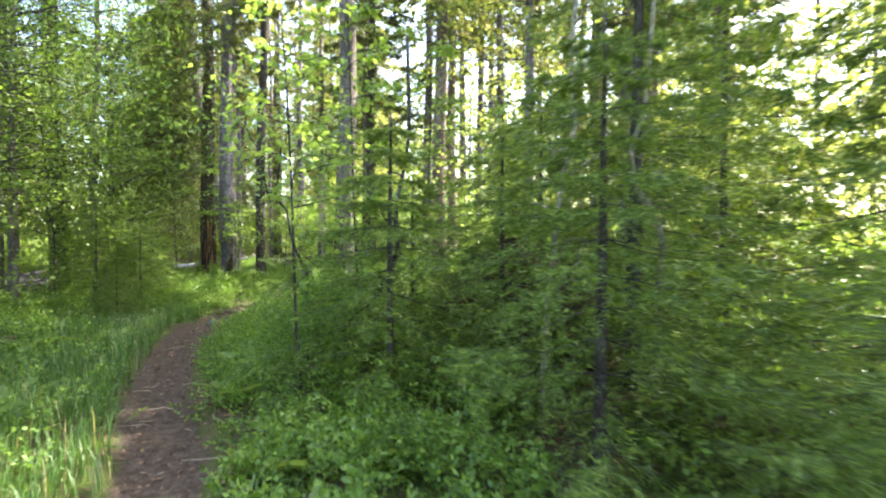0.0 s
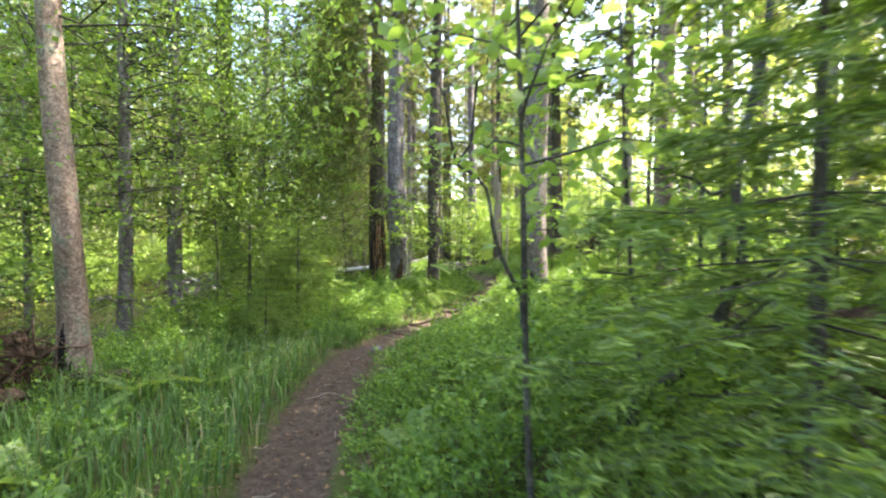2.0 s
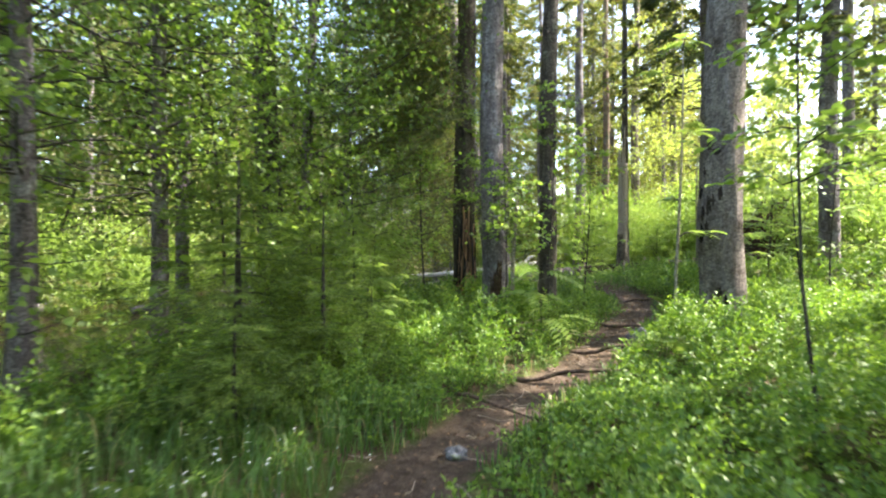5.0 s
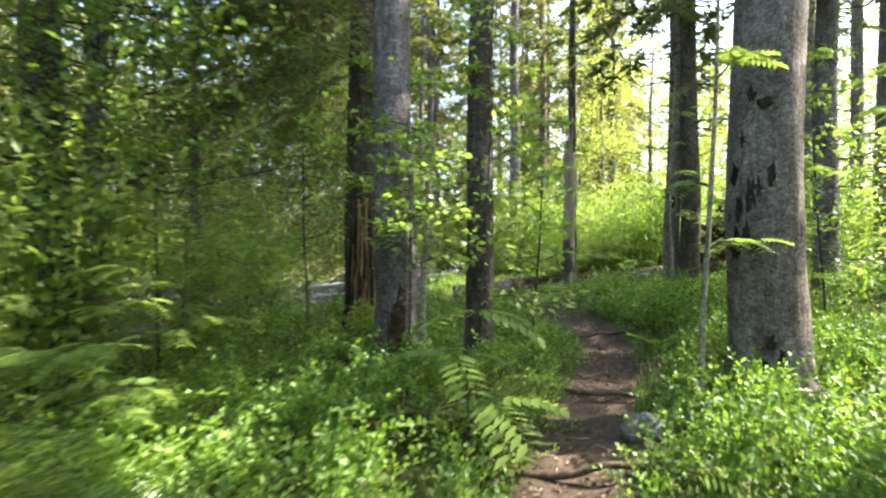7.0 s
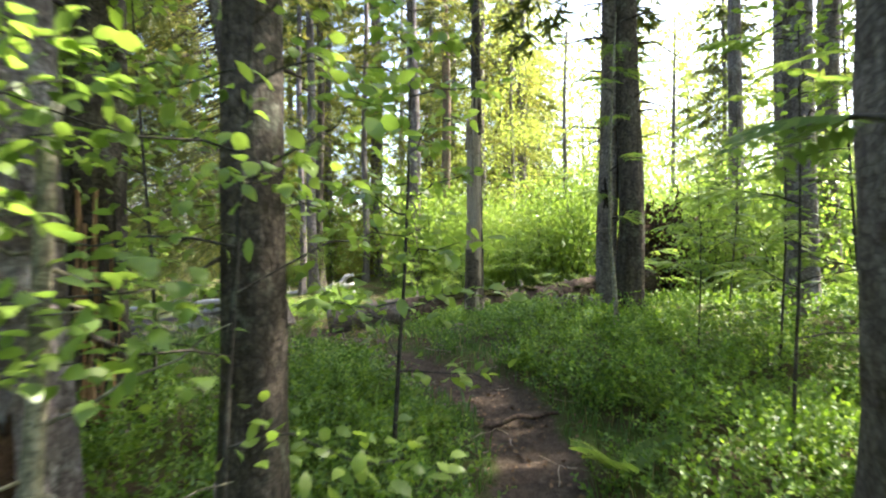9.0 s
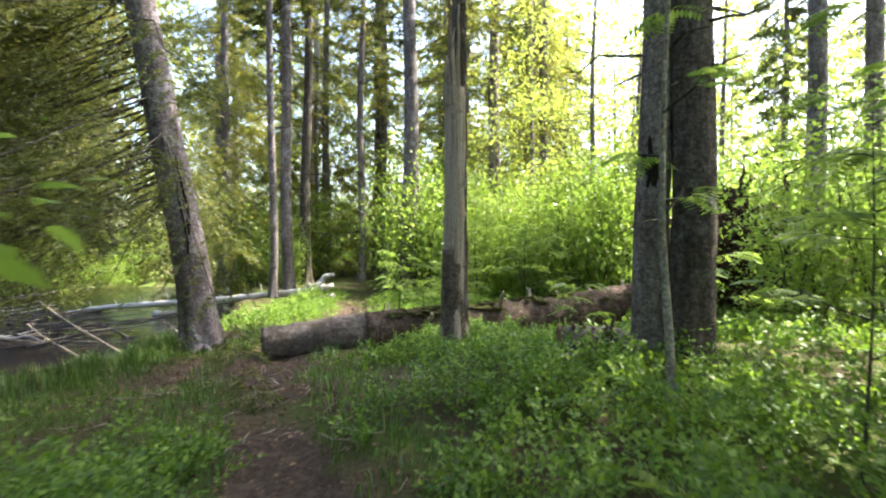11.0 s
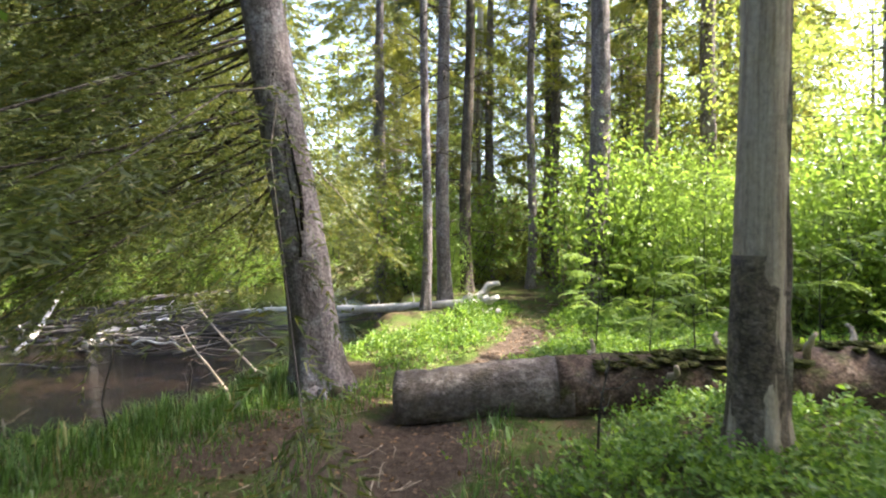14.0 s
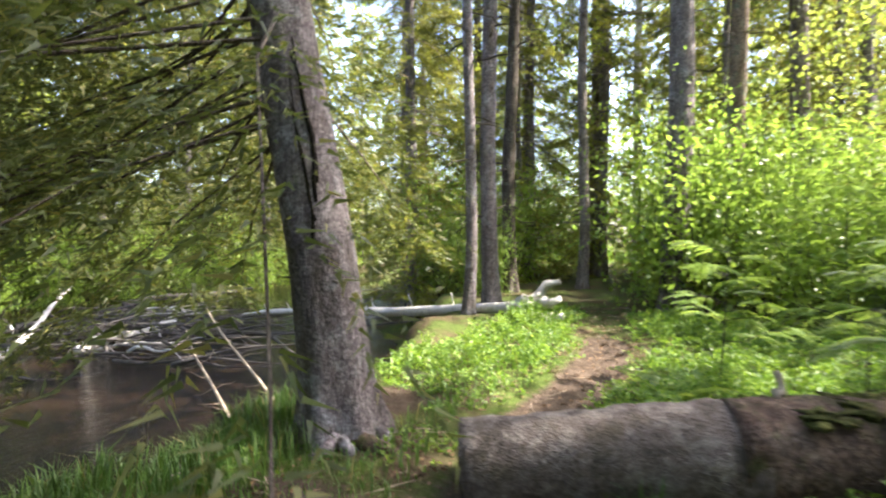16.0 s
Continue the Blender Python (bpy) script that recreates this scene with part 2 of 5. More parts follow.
SHORE_Y = [-30, 0, 7, 10, 13, 16, 18, 20.3, 23, 25, 30, 36, 60]
SHORE_X = [-7, -6.6, -7.0, -9.0, -9.9, -9.5, -9.1, -9.2, -9.9, -10.9, -14.5, -19, -50]
FAR_Y = [-30, 0, 12, 17, 24, 30, 36, 60]
FAR_X = [-20, -20, -19.5, -19.5, -24, -24.5, -23.5, -58]
TRAIL = [(-0.7, -6), (-0.9, -1), (-1.3, 1.5), (-1.65, 3.2), (-2.4, 4.45), (-3.15, 6.2), (-3.8, 8.0), (-3.8, 9.5), (-3.5, 11), (-3.45, 12.5),
         (-3.42, 14.4), (-3.7, 15.4), (-4.6, 16.15), (-5.3, 17.3), (-6.4, 18.9), (-7.0, 20.5), (-7.0, 21.8), (-7.1, 22.9), (-8.3, 27), (-9, 34)]


def smooth(v, a, b):
    t = np.clip((v - a) / (b - a), 0, 1)
    return t * t * (3 - 2 * t)


def trail_far(x, y):
    """How far a place lies from the middle of the trail."""
    best = np.full(np.shape(x), 1e9)
    for (ax, ay), (bx, by) in zip(TRAIL, TRAIL[1:]):
        dx, dy = bx - ax, by - ay
        t = np.clip(((x - ax) * dx + (y - ay) * dy) / (dx * dx + dy * dy), 0, 1)
        best = np.minimum(best, np.hypot(x - ax - t * dx, y - ay - t * dy))
    return best


def rough_noise(x, y, s):
    return (np.sin(x * 1.7 * s + 1.3 * np.sin(y * 1.1 * s)) * np.sin(y * 1.9 * s + 1.7 * np.sin(x * 0.8 * s + 2)) + 0.5 * np.sin(x * 4.1 * s + y * 2.3 * s))


def land(x, y):
    x, y = np.asarray(x, float), np.asarray(y, float)
    w = np.exp(-((x[..., None] - LAND[:, 0]) ** 2 + (y[..., None] - LAND[:, 1]) ** 2) / (2 * 1.3**2)) + 1e-5 / (
        1 + (x[..., None] - LAND[:, 0]) ** 2 + (y[..., None] - LAND[:, 1]) ** 2) ** 2
    base = (w * LAND[:, 2]).sum(-1) / w.sum(-1)
    base = base + 0.03 * rough_noise(x, y, 1.0) * smooth(trail_far(x, y), 0.1, 0.8) + 0.012 * rough_noise(x, y, 3.1)
    base = base - 0.06 * (1 - smooth(trail_far(x, y), 0.1, 0.45)) + 0.06 * np.clip(x - 2, 0, 40)
    near, far = np.interp(y, SHORE_Y, SHORE_X), np.interp(y, FAR_Y, FAR_X)
    near = near + 0.15 * np.sin(y * 2.1) + 0.1 * np.sin(y * 5.3)
    z = -1.5 + (base + 1.5) * smooth(x, near - 1.0, near + 0.75)
    beyond = 1.15 * smooth(-x, -far - 1.2, -far + 2.2) + 0.07 * np.clip(far - x, 0, 30)
    return np.where(x < (near + far) / 2, -1.5 + beyond, z)


def mesh_ob(name, verts, faces, mat, parent=None, label="", smooth_on=True, kind="", mats=None, mat_index=None):
    """ONE mesh object. faces: an array of triangles or quads, or a list of such arrays."""
    me = bpy.data.meshes.new(name)
    verts = np.asarray(verts, np.float32)
    groups = [np.asarray(f, np.int32) for f in (faces if isinstance(faces, list) else [faces])]
    groups = [g for g in groups if len(g)]
    loops = np.concatenate([g.ravel() for g in groups])
    totals = np.concatenate([np.full(len(g), g.shape[1], np.int32) for g in groups])
    starts = np.concatenate([[0], np.cumsum(totals)[:-1]]).astype(np.int32)
    me.vertices.add(len(verts))
    me.vertices.foreach_set("co", verts.ravel())
    me.loops.add(len(loops))
    me.loops.foreach_set("vertex_index", loops)
    me.polygons.add(len(totals))
    me.polygons.foreach_set("loop_start", starts)
    me.polygons.foreach_set("loop_total", totals)
    me.polygons.foreach_set("use_smooth", np.full(len(totals), smooth_on))
    me.update(calc_edges=True)
    for mm in (mats or [mat]):
        me.materials.append(mm)
    if mat_index is not None:
        me.polygons.foreach_set("material_index", np.asarray(mat_index, np.int32))
    ob = new(name, me)
    if parent:
        ob.parent = parent
    return tagged(ob, label, kind=kind)


def thing(name, place, label, category, group="", rz=0.0):
    ob = new(name)
    ob.empty_display_size = 0.2
    ob.location = place
    ob.rotation_euler = (0, 0, rz)
    return tagged(ob, label, category, group)


class Pile:
    """Gathers pieces of geometry that end up in one mesh."""

    def __init__(self):
        self.v, self.q, self.t, self.n = [], [], [], 0

    def add(self, v, quads=None, tris=None):
        self.v.append(np.asarray(v, float).reshape(-1, 3))
        if quads is not None and len(quads):
            self.q.append(np.asarray(quads) + self.n)
        if tris is not None and len(tris):
            self.t.append(np.asarray(tris) + self.n)
        self.n += len(self.v[-1])

    def ob(self, name, mat, parent=None, label="", smooth_on=True, kind=""):
        faces = ([np.concatenate(self.q)] if self.q else []) + ([np.concatenate(self.t)] if self.t else [])
        return mesh_ob(name, np.concatenate(self.v), faces, mat, parent, label, smooth_on, kind)


def frames_along(pts):
    d = np.gradient(pts, axis=0)
    d /= np.linalg.norm(d, axis=1, keepdims=True) + 1e-9
    up = np.where(np.abs(d[:, 2:3]) > 0.9, np.array([[1.0, 0, 0]]), np.array([[0, 0, 1.0]]))
    if np.abs(d[:, 2]).max() > 0.75:
        up = np.repeat(np.array([[0.93, 0.37, 0.0]]), len(pts), 0)
    s = np.cross(up, d)
    s /= np.linalg.norm(s, axis=1, keepdims=True) + 1e-9
    return d, s, np.cross(d, s)


def tube(pile, pts, radii, sides=8, bumps=None, cap=True):
    """A round body along points. bumps(k, angle) gives a factor on its radius."""
    pts, radii = np.asarray(pts, float), np.broadcast_to(radii, (len(pts),))
    _, s, u = frames_along(pts)
    a = np.linspace(0, 2 * np.pi, sides, endpoint=False)
    r = radii[:, None] * (bumps(np.arange(len(pts))[:, None], a[None]) if bumps else 1.0)
    v = pts[:, None] + r[..., None] * (np.cos(a)[None, :, None] * s[:, None] + np.sin(a)[None, :, None] * u[:, None])
    k = len(pts)
    i = np.arange(k - 1)[:, None] * sides + np.arange(sides)[None]
    j = np.arange(k - 1)[:, None] * sides + (np.arange(sides)[None] + 1) % sides
    quads = np.stack([i, j, j + sides, i + sides], -1).reshape(-1, 4)
    v = v.reshape(-1, 3)
    tris = []
    if cap:
        c0, c1 = len(v), len(v) + 1
        v = np.vstack([v, pts[0], pts[-1]])
        b = (k - 1) * sides
        tris = [(c0, (q + 1) % sides, q) for q in range(sides)] + [(c1, b + q, b + (q + 1) % sides) for q in range(sides)]
    pile.add(v, quads, tris)


def wander(a, b, n, amount, sag=0.0):
    """A slightly crooked line from a to b."""
    a, b = np.asarray(a, float), np.asarray(b, float)
    t = np.linspace(0, 1, n)[:, None]
    k = rng.normal(0, 1, (4, 3)) * amount
    off = sum(k[i] * np.sin((i + 1) * np.pi * t) / (i + 1) for i in range(4))
    p = a + (b - a) * t + off
    p[:, 2] -= sag * (t[:, 0] ** 2)
    return p


def leaves(pile, at, way, length, width, fold=0.25):
    """Leaves with a stalk end, a broad middle and a tip: four corners, folded along the middle. way: where they point."""
    n = len(at)
    d = way / (np.linalg.norm(way, axis=1, keepdims=True) + 1e-9)
    rnd = rng.normal(0, 1, (n, 3)) * 0.55 + np.array([0, 0, 1.0])
    s = np.cross(d, rnd)
    s /= np.linalg.norm(s, axis=1, keepdims=True) + 1e-9
    nrm = np.cross(s, d)
    L = (length * rng.uniform(0.6, 1.25, n))[:, None]
    W = (width * rng.uniform(0.7, 1.25, n))[:, None] / 2
    mid = at + d * L * 0.5
    v = np.stack([at, mid + s * W + nrm * W * fold, at + d * L - nrm * L * 0.12, mid - s * W + nrm * W * fold], 1).reshape(-1, 3)
    i = np.arange(n)[:, None] * 4
    pile.add(v, None, np.concatenate([i + [0, 1, 2], i + [0, 2, 3]], 1).reshape(-1, 3))


def fine_leaves(pile, at, way, length, width):
    """Rounder leaves with a pointed tip and a folded blade, for plants close to the path."""
    n = len(at)
    d = way / (np.linalg.norm(way, axis=1, keepdims=True) + 1e-9)
    s = np.cross(d, rng.normal(0, 1, (n, 3)) * 0.45 + np.array([0, 0, 1.0]))
    s /= np.linalg.norm(s, axis=1, keepdims=True) + 1e-9
    nrm = np.cross(s, d)
    L = (length * rng.uniform(0.55, 1.25, n))[:, None]
    W = (width * rng.uniform(0.75, 1.2, n))[:, None] / 2
    row = []
    for k, w, up in ((0.0, 0.0, 0.0), (0.22, 0.75, 0.2), (0.5, 1.0, 0.25), (0.78, 0.62, 0.12), (1.0, 0.0, -0.12)):
        for side in ((1, -1) if w else (0,)):
            row.append(at + d * L * k + s * W * w * side + nrm * (W * up if w else L * up))
    v = np.stack(row, 1).reshape(-1, 3)
    i = np.arange(n)[:, None] * 8
    faces = [(0, 1, 2), (1, 3, 4), (1, 4, 2), (3, 5, 6), (3, 6, 4), (5, 7, 6)]
    pile.add(v, None, np.concatenate([i + f for f in faces], 1).reshape(-1, 3))


def sphere_ways(n, up=0.0):
    w = rng.normal(0, 1, (n, 3))
    w /= np.linalg.norm(w, axis=1, keepdims=True)
    w[:, 2] += up
    return w


# ---- ground, river ----
def graded(a, b, fine_a, fine_b, fine, coarse):
    return np.unique(np.concatenate([np.arange(a, fine_a, coarse), np.arange(fine_a, fine_b, fine), np.arange(fine_b, b + coarse, coarse)]))


gx, gy = graded(-220, 220, -11, 3, 0.155, 4.0), graded(-200, 260, -1, 26, 0.155, 4.0)
GX, GY = np.meshgrid(gx, gy)
GZ = land(GX, GY)
nx, ny = len(gx), len(gy)
ii = (np.arange(ny - 1)[:, None] * nx + np.arange(nx - 1)[None]).reshape(-1)
ground = mesh_ob("ground", np.stack([GX.ravel(), GY.ravel(), GZ.ravel()], 1), np.stack([ii, ii + 1, ii + 1 + nx, ii + nx], 1), M_GROUND)
tagged(ground, "forest floor of dark soil, litter and moss with a worn footpath", kind="structure")
worn_value = 1 - smooth(trail_far(GX, GY), 0.13, 0.36)
worn_value = worn_value * (1 - smooth(GY, 23.0, 24.5))
worn_value = worn_value * (1 - 0.6 * smooth(GY, 16.4, 17.2) * (1 - smooth(GY, 17.8, 18.6)))
for cx, cy, cr in ((-6.5, 19.0, 1.15), (-4.9, 18.1, 0.7), (-7.5, 18.8, 0.9), (-8.1, 20.6, 0.5), (-5.4, 17.9, 0.5), (-3.7, 10.0, 0.45)):
    worn_value = np.maximum(worn_value, 0.8 * (1 - smooth(np.hypot(GX - cx, GY - cy), cr * 0.4, cr)))
attr = ground.data.attributes.new("worn", "FLOAT", "POINT")
attr.data.foreach_set("value", worn_value.ravel().astype(np.float32))
wx, wy = np.meshgrid(np.linspace(-70, -4, 40), np.linspace(-60, 110, 60))
wi = (np.arange(59)[:, None] * 40 + np.arange(39)[None]).reshape(-1)
river = mesh_ob("river", np.stack([wx.ravel(), wy.ravel(), 0 * wx.ravel() + WATER_Z], 1), np.stack([wi, wi + 1, wi + 41, wi + 40], 1), M_WATER)
tagged(river, "slow dark brown river water with small ripples", kind="structure")


# ---- plants ----
def trunk_mesh(name, parent, height, r, lean=(0, 0), mat=M_SPRUCE_BARK, flare=1.5, sides=22, top=0.35, crook=0.04, label="", sink=0.25):
    zs = np.concatenate([np.linspace(-sink, 4.0, 30 if sides > 12 else 8), np.linspace(4.4, height, 12 if sides > 12 else 5)]) if height > 5 else np.linspace(-sink, height, 30)
    t = zs / height
    ph = rng.uniform(0, 6, 4)
    pts = np.stack([lean[0] * zs + crook * np.sin(zs * 0.8 + ph[0]) * np.clip(zs, 0, 1), lean[1] * zs + crook * np.sin(zs * 0.7 + ph[1]) * np.clip(zs, 0, 1), zs], 1)
    rad = r * (1 - (1 - top) * np.clip(t, 0, 1)) * (1 + (flare - 1) * np.exp(-np.clip(zs, 0, None) / 0.22))
    k1 = int(rng.integers(4, 7))

    def bumps(k, a):
        z = zs[k]
        lobes = 0.22 * np.exp(-np.clip(z, 0, 9) / 0.3) * np.cos(k1 * a + ph[2])
        return 1 + lobes + 0.03 * np.sin(5 * a + z * 3 + ph[3]) + 0.018 * np.sin(11 * a + z * 9)

    p = Pile()
    tube(p, pts, rad, sides, bumps)
    ob = p.ob(name, mat, parent, label)

    def centre(z):
        return np.array([np.interp(z, zs, pts[:, 0]), np.interp(z, zs, pts[:, 1]), z]), np.interp(z, zs, rad)

    return ob, centre


def stubs(parent, centre, z0, z1, n, length, mat, name="dead_branch", az=None):
    """Short dead branches on a trunk."""
    p = Pile()
    for _ in range(n):
        z = rng.uniform(z0, z1)
        c, r = centre(z)
        a = rng.uniform(0, 2 * np.pi) if az is None else rng.normal(az[0], az[1])
        L = length * rng.uniform(0.25, 1.2)
        d = np.array([np.cos(a), np.sin(a), rng.uniform(-0.35, 0.2)])
        s = c + d * r * 0.8
        tube(p, wander(s, s + d * L, 5, L * 0.06, L * 0.12), np.linspace(0.012 + 0.006 * L, 0.003, 5), 5)
    return p.ob(name, mat, parent, kind="stuff")


def bough(wood, green, start, az, L, droop, twigs, needle, width=0.5, nn=9, side=0.5, sweep=0.35):
    """One spruce bough: a bowed stem, side twigs and needles on them. green takes the needles."""
    n = 7
    t = np.linspace(0, 1, n)
    d = np.array([np.cos(az), np.sin(az)])
    out = L * t
    pts = np.stack([start[0] + d[0] * out, start[1] + d[1] * out, start[2] - droop * L * t**1.3 + sweep * L * 0.3 * t**3], 1)
    pts[1:] += rng.normal(0, 0.02 * L, (n - 1, 3))
    tube(wood, pts[::2], np.linspace(0.002 + 0.0032 * L, 0.001, n)[::2], 3, cap=False)
    tt = rng.uniform(0.12, 1.0, twigs)
    base = np.stack([np.interp(tt, t, pts[:, i]) for i in range(3)], 1)
    perp = np.array([-d[1], d[0], 0])
    sgn = rng.choice([-1, 1], twigs)[:, None]
    tl = (side * L * (1.12 - tt) * rng.uniform(0.5, 1.1, twigs))[:, None] + 0.05
    dirs = np.array([d[0], d[1], 0]) * rng.uniform(0.5, 1.0, (twigs, 1)) + perp * sgn * rng.uniform(0.4, 1.0, (twigs, 1))
    dirs[:, 2] = rng.normal(-0.18 - droop * 0.5, 0.22, twigs)
    dirs /= np.linalg.norm(dirs, axis=1, keepdims=True)
    k = np.sort(rng.uniform(0.03, 1.0, (twigs, nn)), 1)
    at = base[:, None] + dirs[:, None] * (tl * k)[..., None]
    at[..., 2] -= (0.25 * tl * k**2) * (0.5 + droop)
    at = at.reshape(-1, 3)
    along = np.repeat(dirs, nn, 0)
    across = np.cross(along, [0, 0, 1.0])
    ways = along * 0.8 + across * (np.tile([-1.0, 1.0], twigs * nn)[: twigs * nn, None]) * 0.8 + rng.normal(0, 0.3, (twigs * nn, 3))
    ways /= np.linalg.norm(ways, axis=1, keepdims=True)
    s = np.cross(ways, rng.normal(0, 1, ways.shape))
    s /= np.linalg.norm(s, axis=1, keepdims=True) + 1e-9
    half = needle * width * 0.5
    v = np.stack([at - s * half, at + s * half, at + ways * needle * rng.uniform(0.7, 1.4, (len(at), 1))], 1).reshape(-1, 3)
    green.add(v, None, np.arange(len(v)).reshape(-1, 3))


def young_spruce(name, place, height, radius, label, mat=M_NEEDLE, density=1.0, rz=0.0):
    t = thing(name, place, label, "young tree", rz=rz)
    _, centre = trunk_mesh("trunk", t, height, 0.012 + 0.012 * height, mat=M_STEM, flare=1.2, sides=8, top=0.15, crook=0.015)
    wood, green = Pile(), Pile()
    z = 0.12
    while z < height - 0.05:
        f = 1 - z / height
        c, _ = centre(z)
        L = radius * (f**0.75) * rng.uniform(0.8, 1.1) + 0.06
        for a in np.arange(5) * 1.257 + rng.uniform(0, 6):
            bough(wood, green, c, a + rng.normal(0, 0.2), L * rng.uniform(0.75, 1.15), 0.12 + 0.22 * f, int((9 + 17 * L) * density), 0.045, 0.19, 26)
        z += 0.13 + 0.03 * height * rng.uniform(0.5, 1.0)
    wood.ob("branch", M_STEM, t, kind="stuff")
    green.ob("needles", mat, t)
    return t


def sapling(name, place, height, spread, n_leaf, label, leaf=0.07, mat=M_DECID, bark=M_STEM, r=0.014, low=0.25, lean=(0, 0), tiers=9, flat=True, rz=0.0):
    """A thin broadleaved tree: stem, crooked branches, flat sprays of leaves."""
    t = thing(name, place, label, "young tree", rz=rz)
    _, centre = trunk_mesh("trunk", t, height, r, lean, bark, 1.3, 8, 0.25, 0.05)
    wood, green = Pile(), Pile()
    per = max(8, n_leaf // (tiers * 2))
    for k in range(tiers * 2):
        z = height * (low + (0.97 - low) * (k + rng.uniform(0, 1)) / (tiers * 2))
        c, _ = centre(z)
        a = k * 2.4 + rng.normal(0, 0.3)
        L = spread * (1.15 - 0.75 * z / height) * rng.uniform(0.6, 1.15)
        end = c + np.array([np.cos(a) * L, np.sin(a) * L, L * rng.uniform(0.1, 0.55)])
        pts = wander(c, end, 6, L * 0.05, L * 0.15)
        wood = Pile()
        tube(wood, pts, np.linspace(r * 0.4, 0.002, 6), 4, cap=False)
        wood.ob("branch", bark, t)
        u = rng.uniform(0.2, 1.05, per)
        at = np.stack([np.interp(u, np.linspace(0, 1, 6), pts[:, i]) for i in range(3)], 1)
        off = rng.normal(0, 1, (per, 3)) * np.array([0.22, 0.22, 0.07 if flat else 0.2]) * L * 0.8
        at = at + off
        ways = off * 2 / max(L, 0.1) + np.array([np.cos(a), np.sin(a), -0.15]) * 0.6 + rng.normal(0, 0.35, (per, 3))
        fine_leaves(green, at, ways, leaf, leaf * 0.62)
    green.ob("leaves", mat, t)
    return t


def broad_crown(parent, centre, z0, z1, spread, n, leaf, mat=M_DECID, name="crown"):
    """Leaf clumps round the upper stem."""
    green, wood = Pile(), Pile()
    k = max(6, n // 110)
    for i in range(k):
        z = rng.uniform(z0, z1)
        c, _ = centre(z)
        a = rng.uniform(0, 6.283)
        L = spread * rng.uniform(0.35, 1.0)
        end = c + np.array([np.cos(a) * L, np.sin(a) * L, rng.uniform(-0.1, 0.5) * L])
        tube(wood, wander(c, end, 5, 0.08 * L), np.linspace(0.013, 0.003, 5), 4, cap=False)
        m = n // k
        at = end + rng.normal(0, 1, (m, 3)) * np.array([0.55, 0.55, 0.16]) * spread * 0.38
        leaves(green, at, sphere_ways(m, -0.2), leaf, leaf * 0.65)
    wood.ob("limb", M_STEM, parent, kind="stuff")
    green.ob(name, mat, parent)


def spruce_crown(parent, centre, z0, z1, spread, boughs, az=None, droop=0.5, mat=M_OLDNEEDLE, twigs=26, needle=0.13, nn=9, name="crown", wide=0.22):
    wood, green = Pile(), Pile()
    for i in range(boughs):
        z = z0 + (z1 - z0) * (i + 0.5) / boughs
        c, r = centre(z)
        a = rng.uniform(0, 6.283) if az is None else rng.normal(az[0], az[1])
        L = spread * (1 - 0.6 * (z - z0) / (z1 - z0 + 4)) * rng.uniform(0.6, 1.1)
        bough(wood, green, c, a, L, droop * rng.uniform(0.7, 1.3), twigs, needle, wide, nn, 0.38, 0.6)
    wood.ob("limb", M_DARK_BARK, parent, kind="stuff")
    green.ob(name, mat, parent)


def at_land(x, y, up=0.0):
    return (x, y, float(land(x, y)) + up)


TREES = [
    # x, y, trunk radius, height, lean, bark, label
    (-2.33, 12.82, 0.245, 17, (0.0, 0.0), M_GREY_BARK, "thick old spruce trunk with grey flaking bark and woodpecker holes"),
    (-5.10, 12.78, 0.175, 16, (-0.01, 0.0), M_SPRUCE_BARK, "tall spruce with scaly grey brown bark beside a split dead trunk"),
    (-4.50, 13.18, 0.125, 15, (0.01, 0.01), M_DARK_BARK, "slender dark spruce with rough black green bark"),
    (-2.64, 17.90, 0.125, 16, (0.0, 0.0), M_GREY_BARK, "grey spruce trunk with a dark hollow, close beside another"),
    (-2.42, 17.84, 0.150, 16, (0.0, 0.0), M_DARK_BARK, "straight dark brown spruce trunk growing in a pair"),
    (-0.55, 17.95, 0.17, 16, (0.0, 0.0), M_SPRUCE_BARK, "brown spruce trunk among thin rowan saplings"),
    (-8.97, 12.5, 0.22, 16, (-0.02, 0.0), M_DARK_BARK, "dark tall alder trunk near the river bank"),
    (-0.1, 12.3, 0.17, 15, (0.0, 0.0), M_PALE_BARK, "pinkish pale trunk with flaking bark"),
    (-9.40, 24.1, 0.085, 15, (-0.01, 0.0), M_SPRUCE_BARK, "thin spruce trunk next to the bleached log"),
    (-9.30, 24.6, 0.13, 16, (-0.02, 0.0), M_SPRUCE_BARK, "slim spruce trunk with many dead side branches"),
]
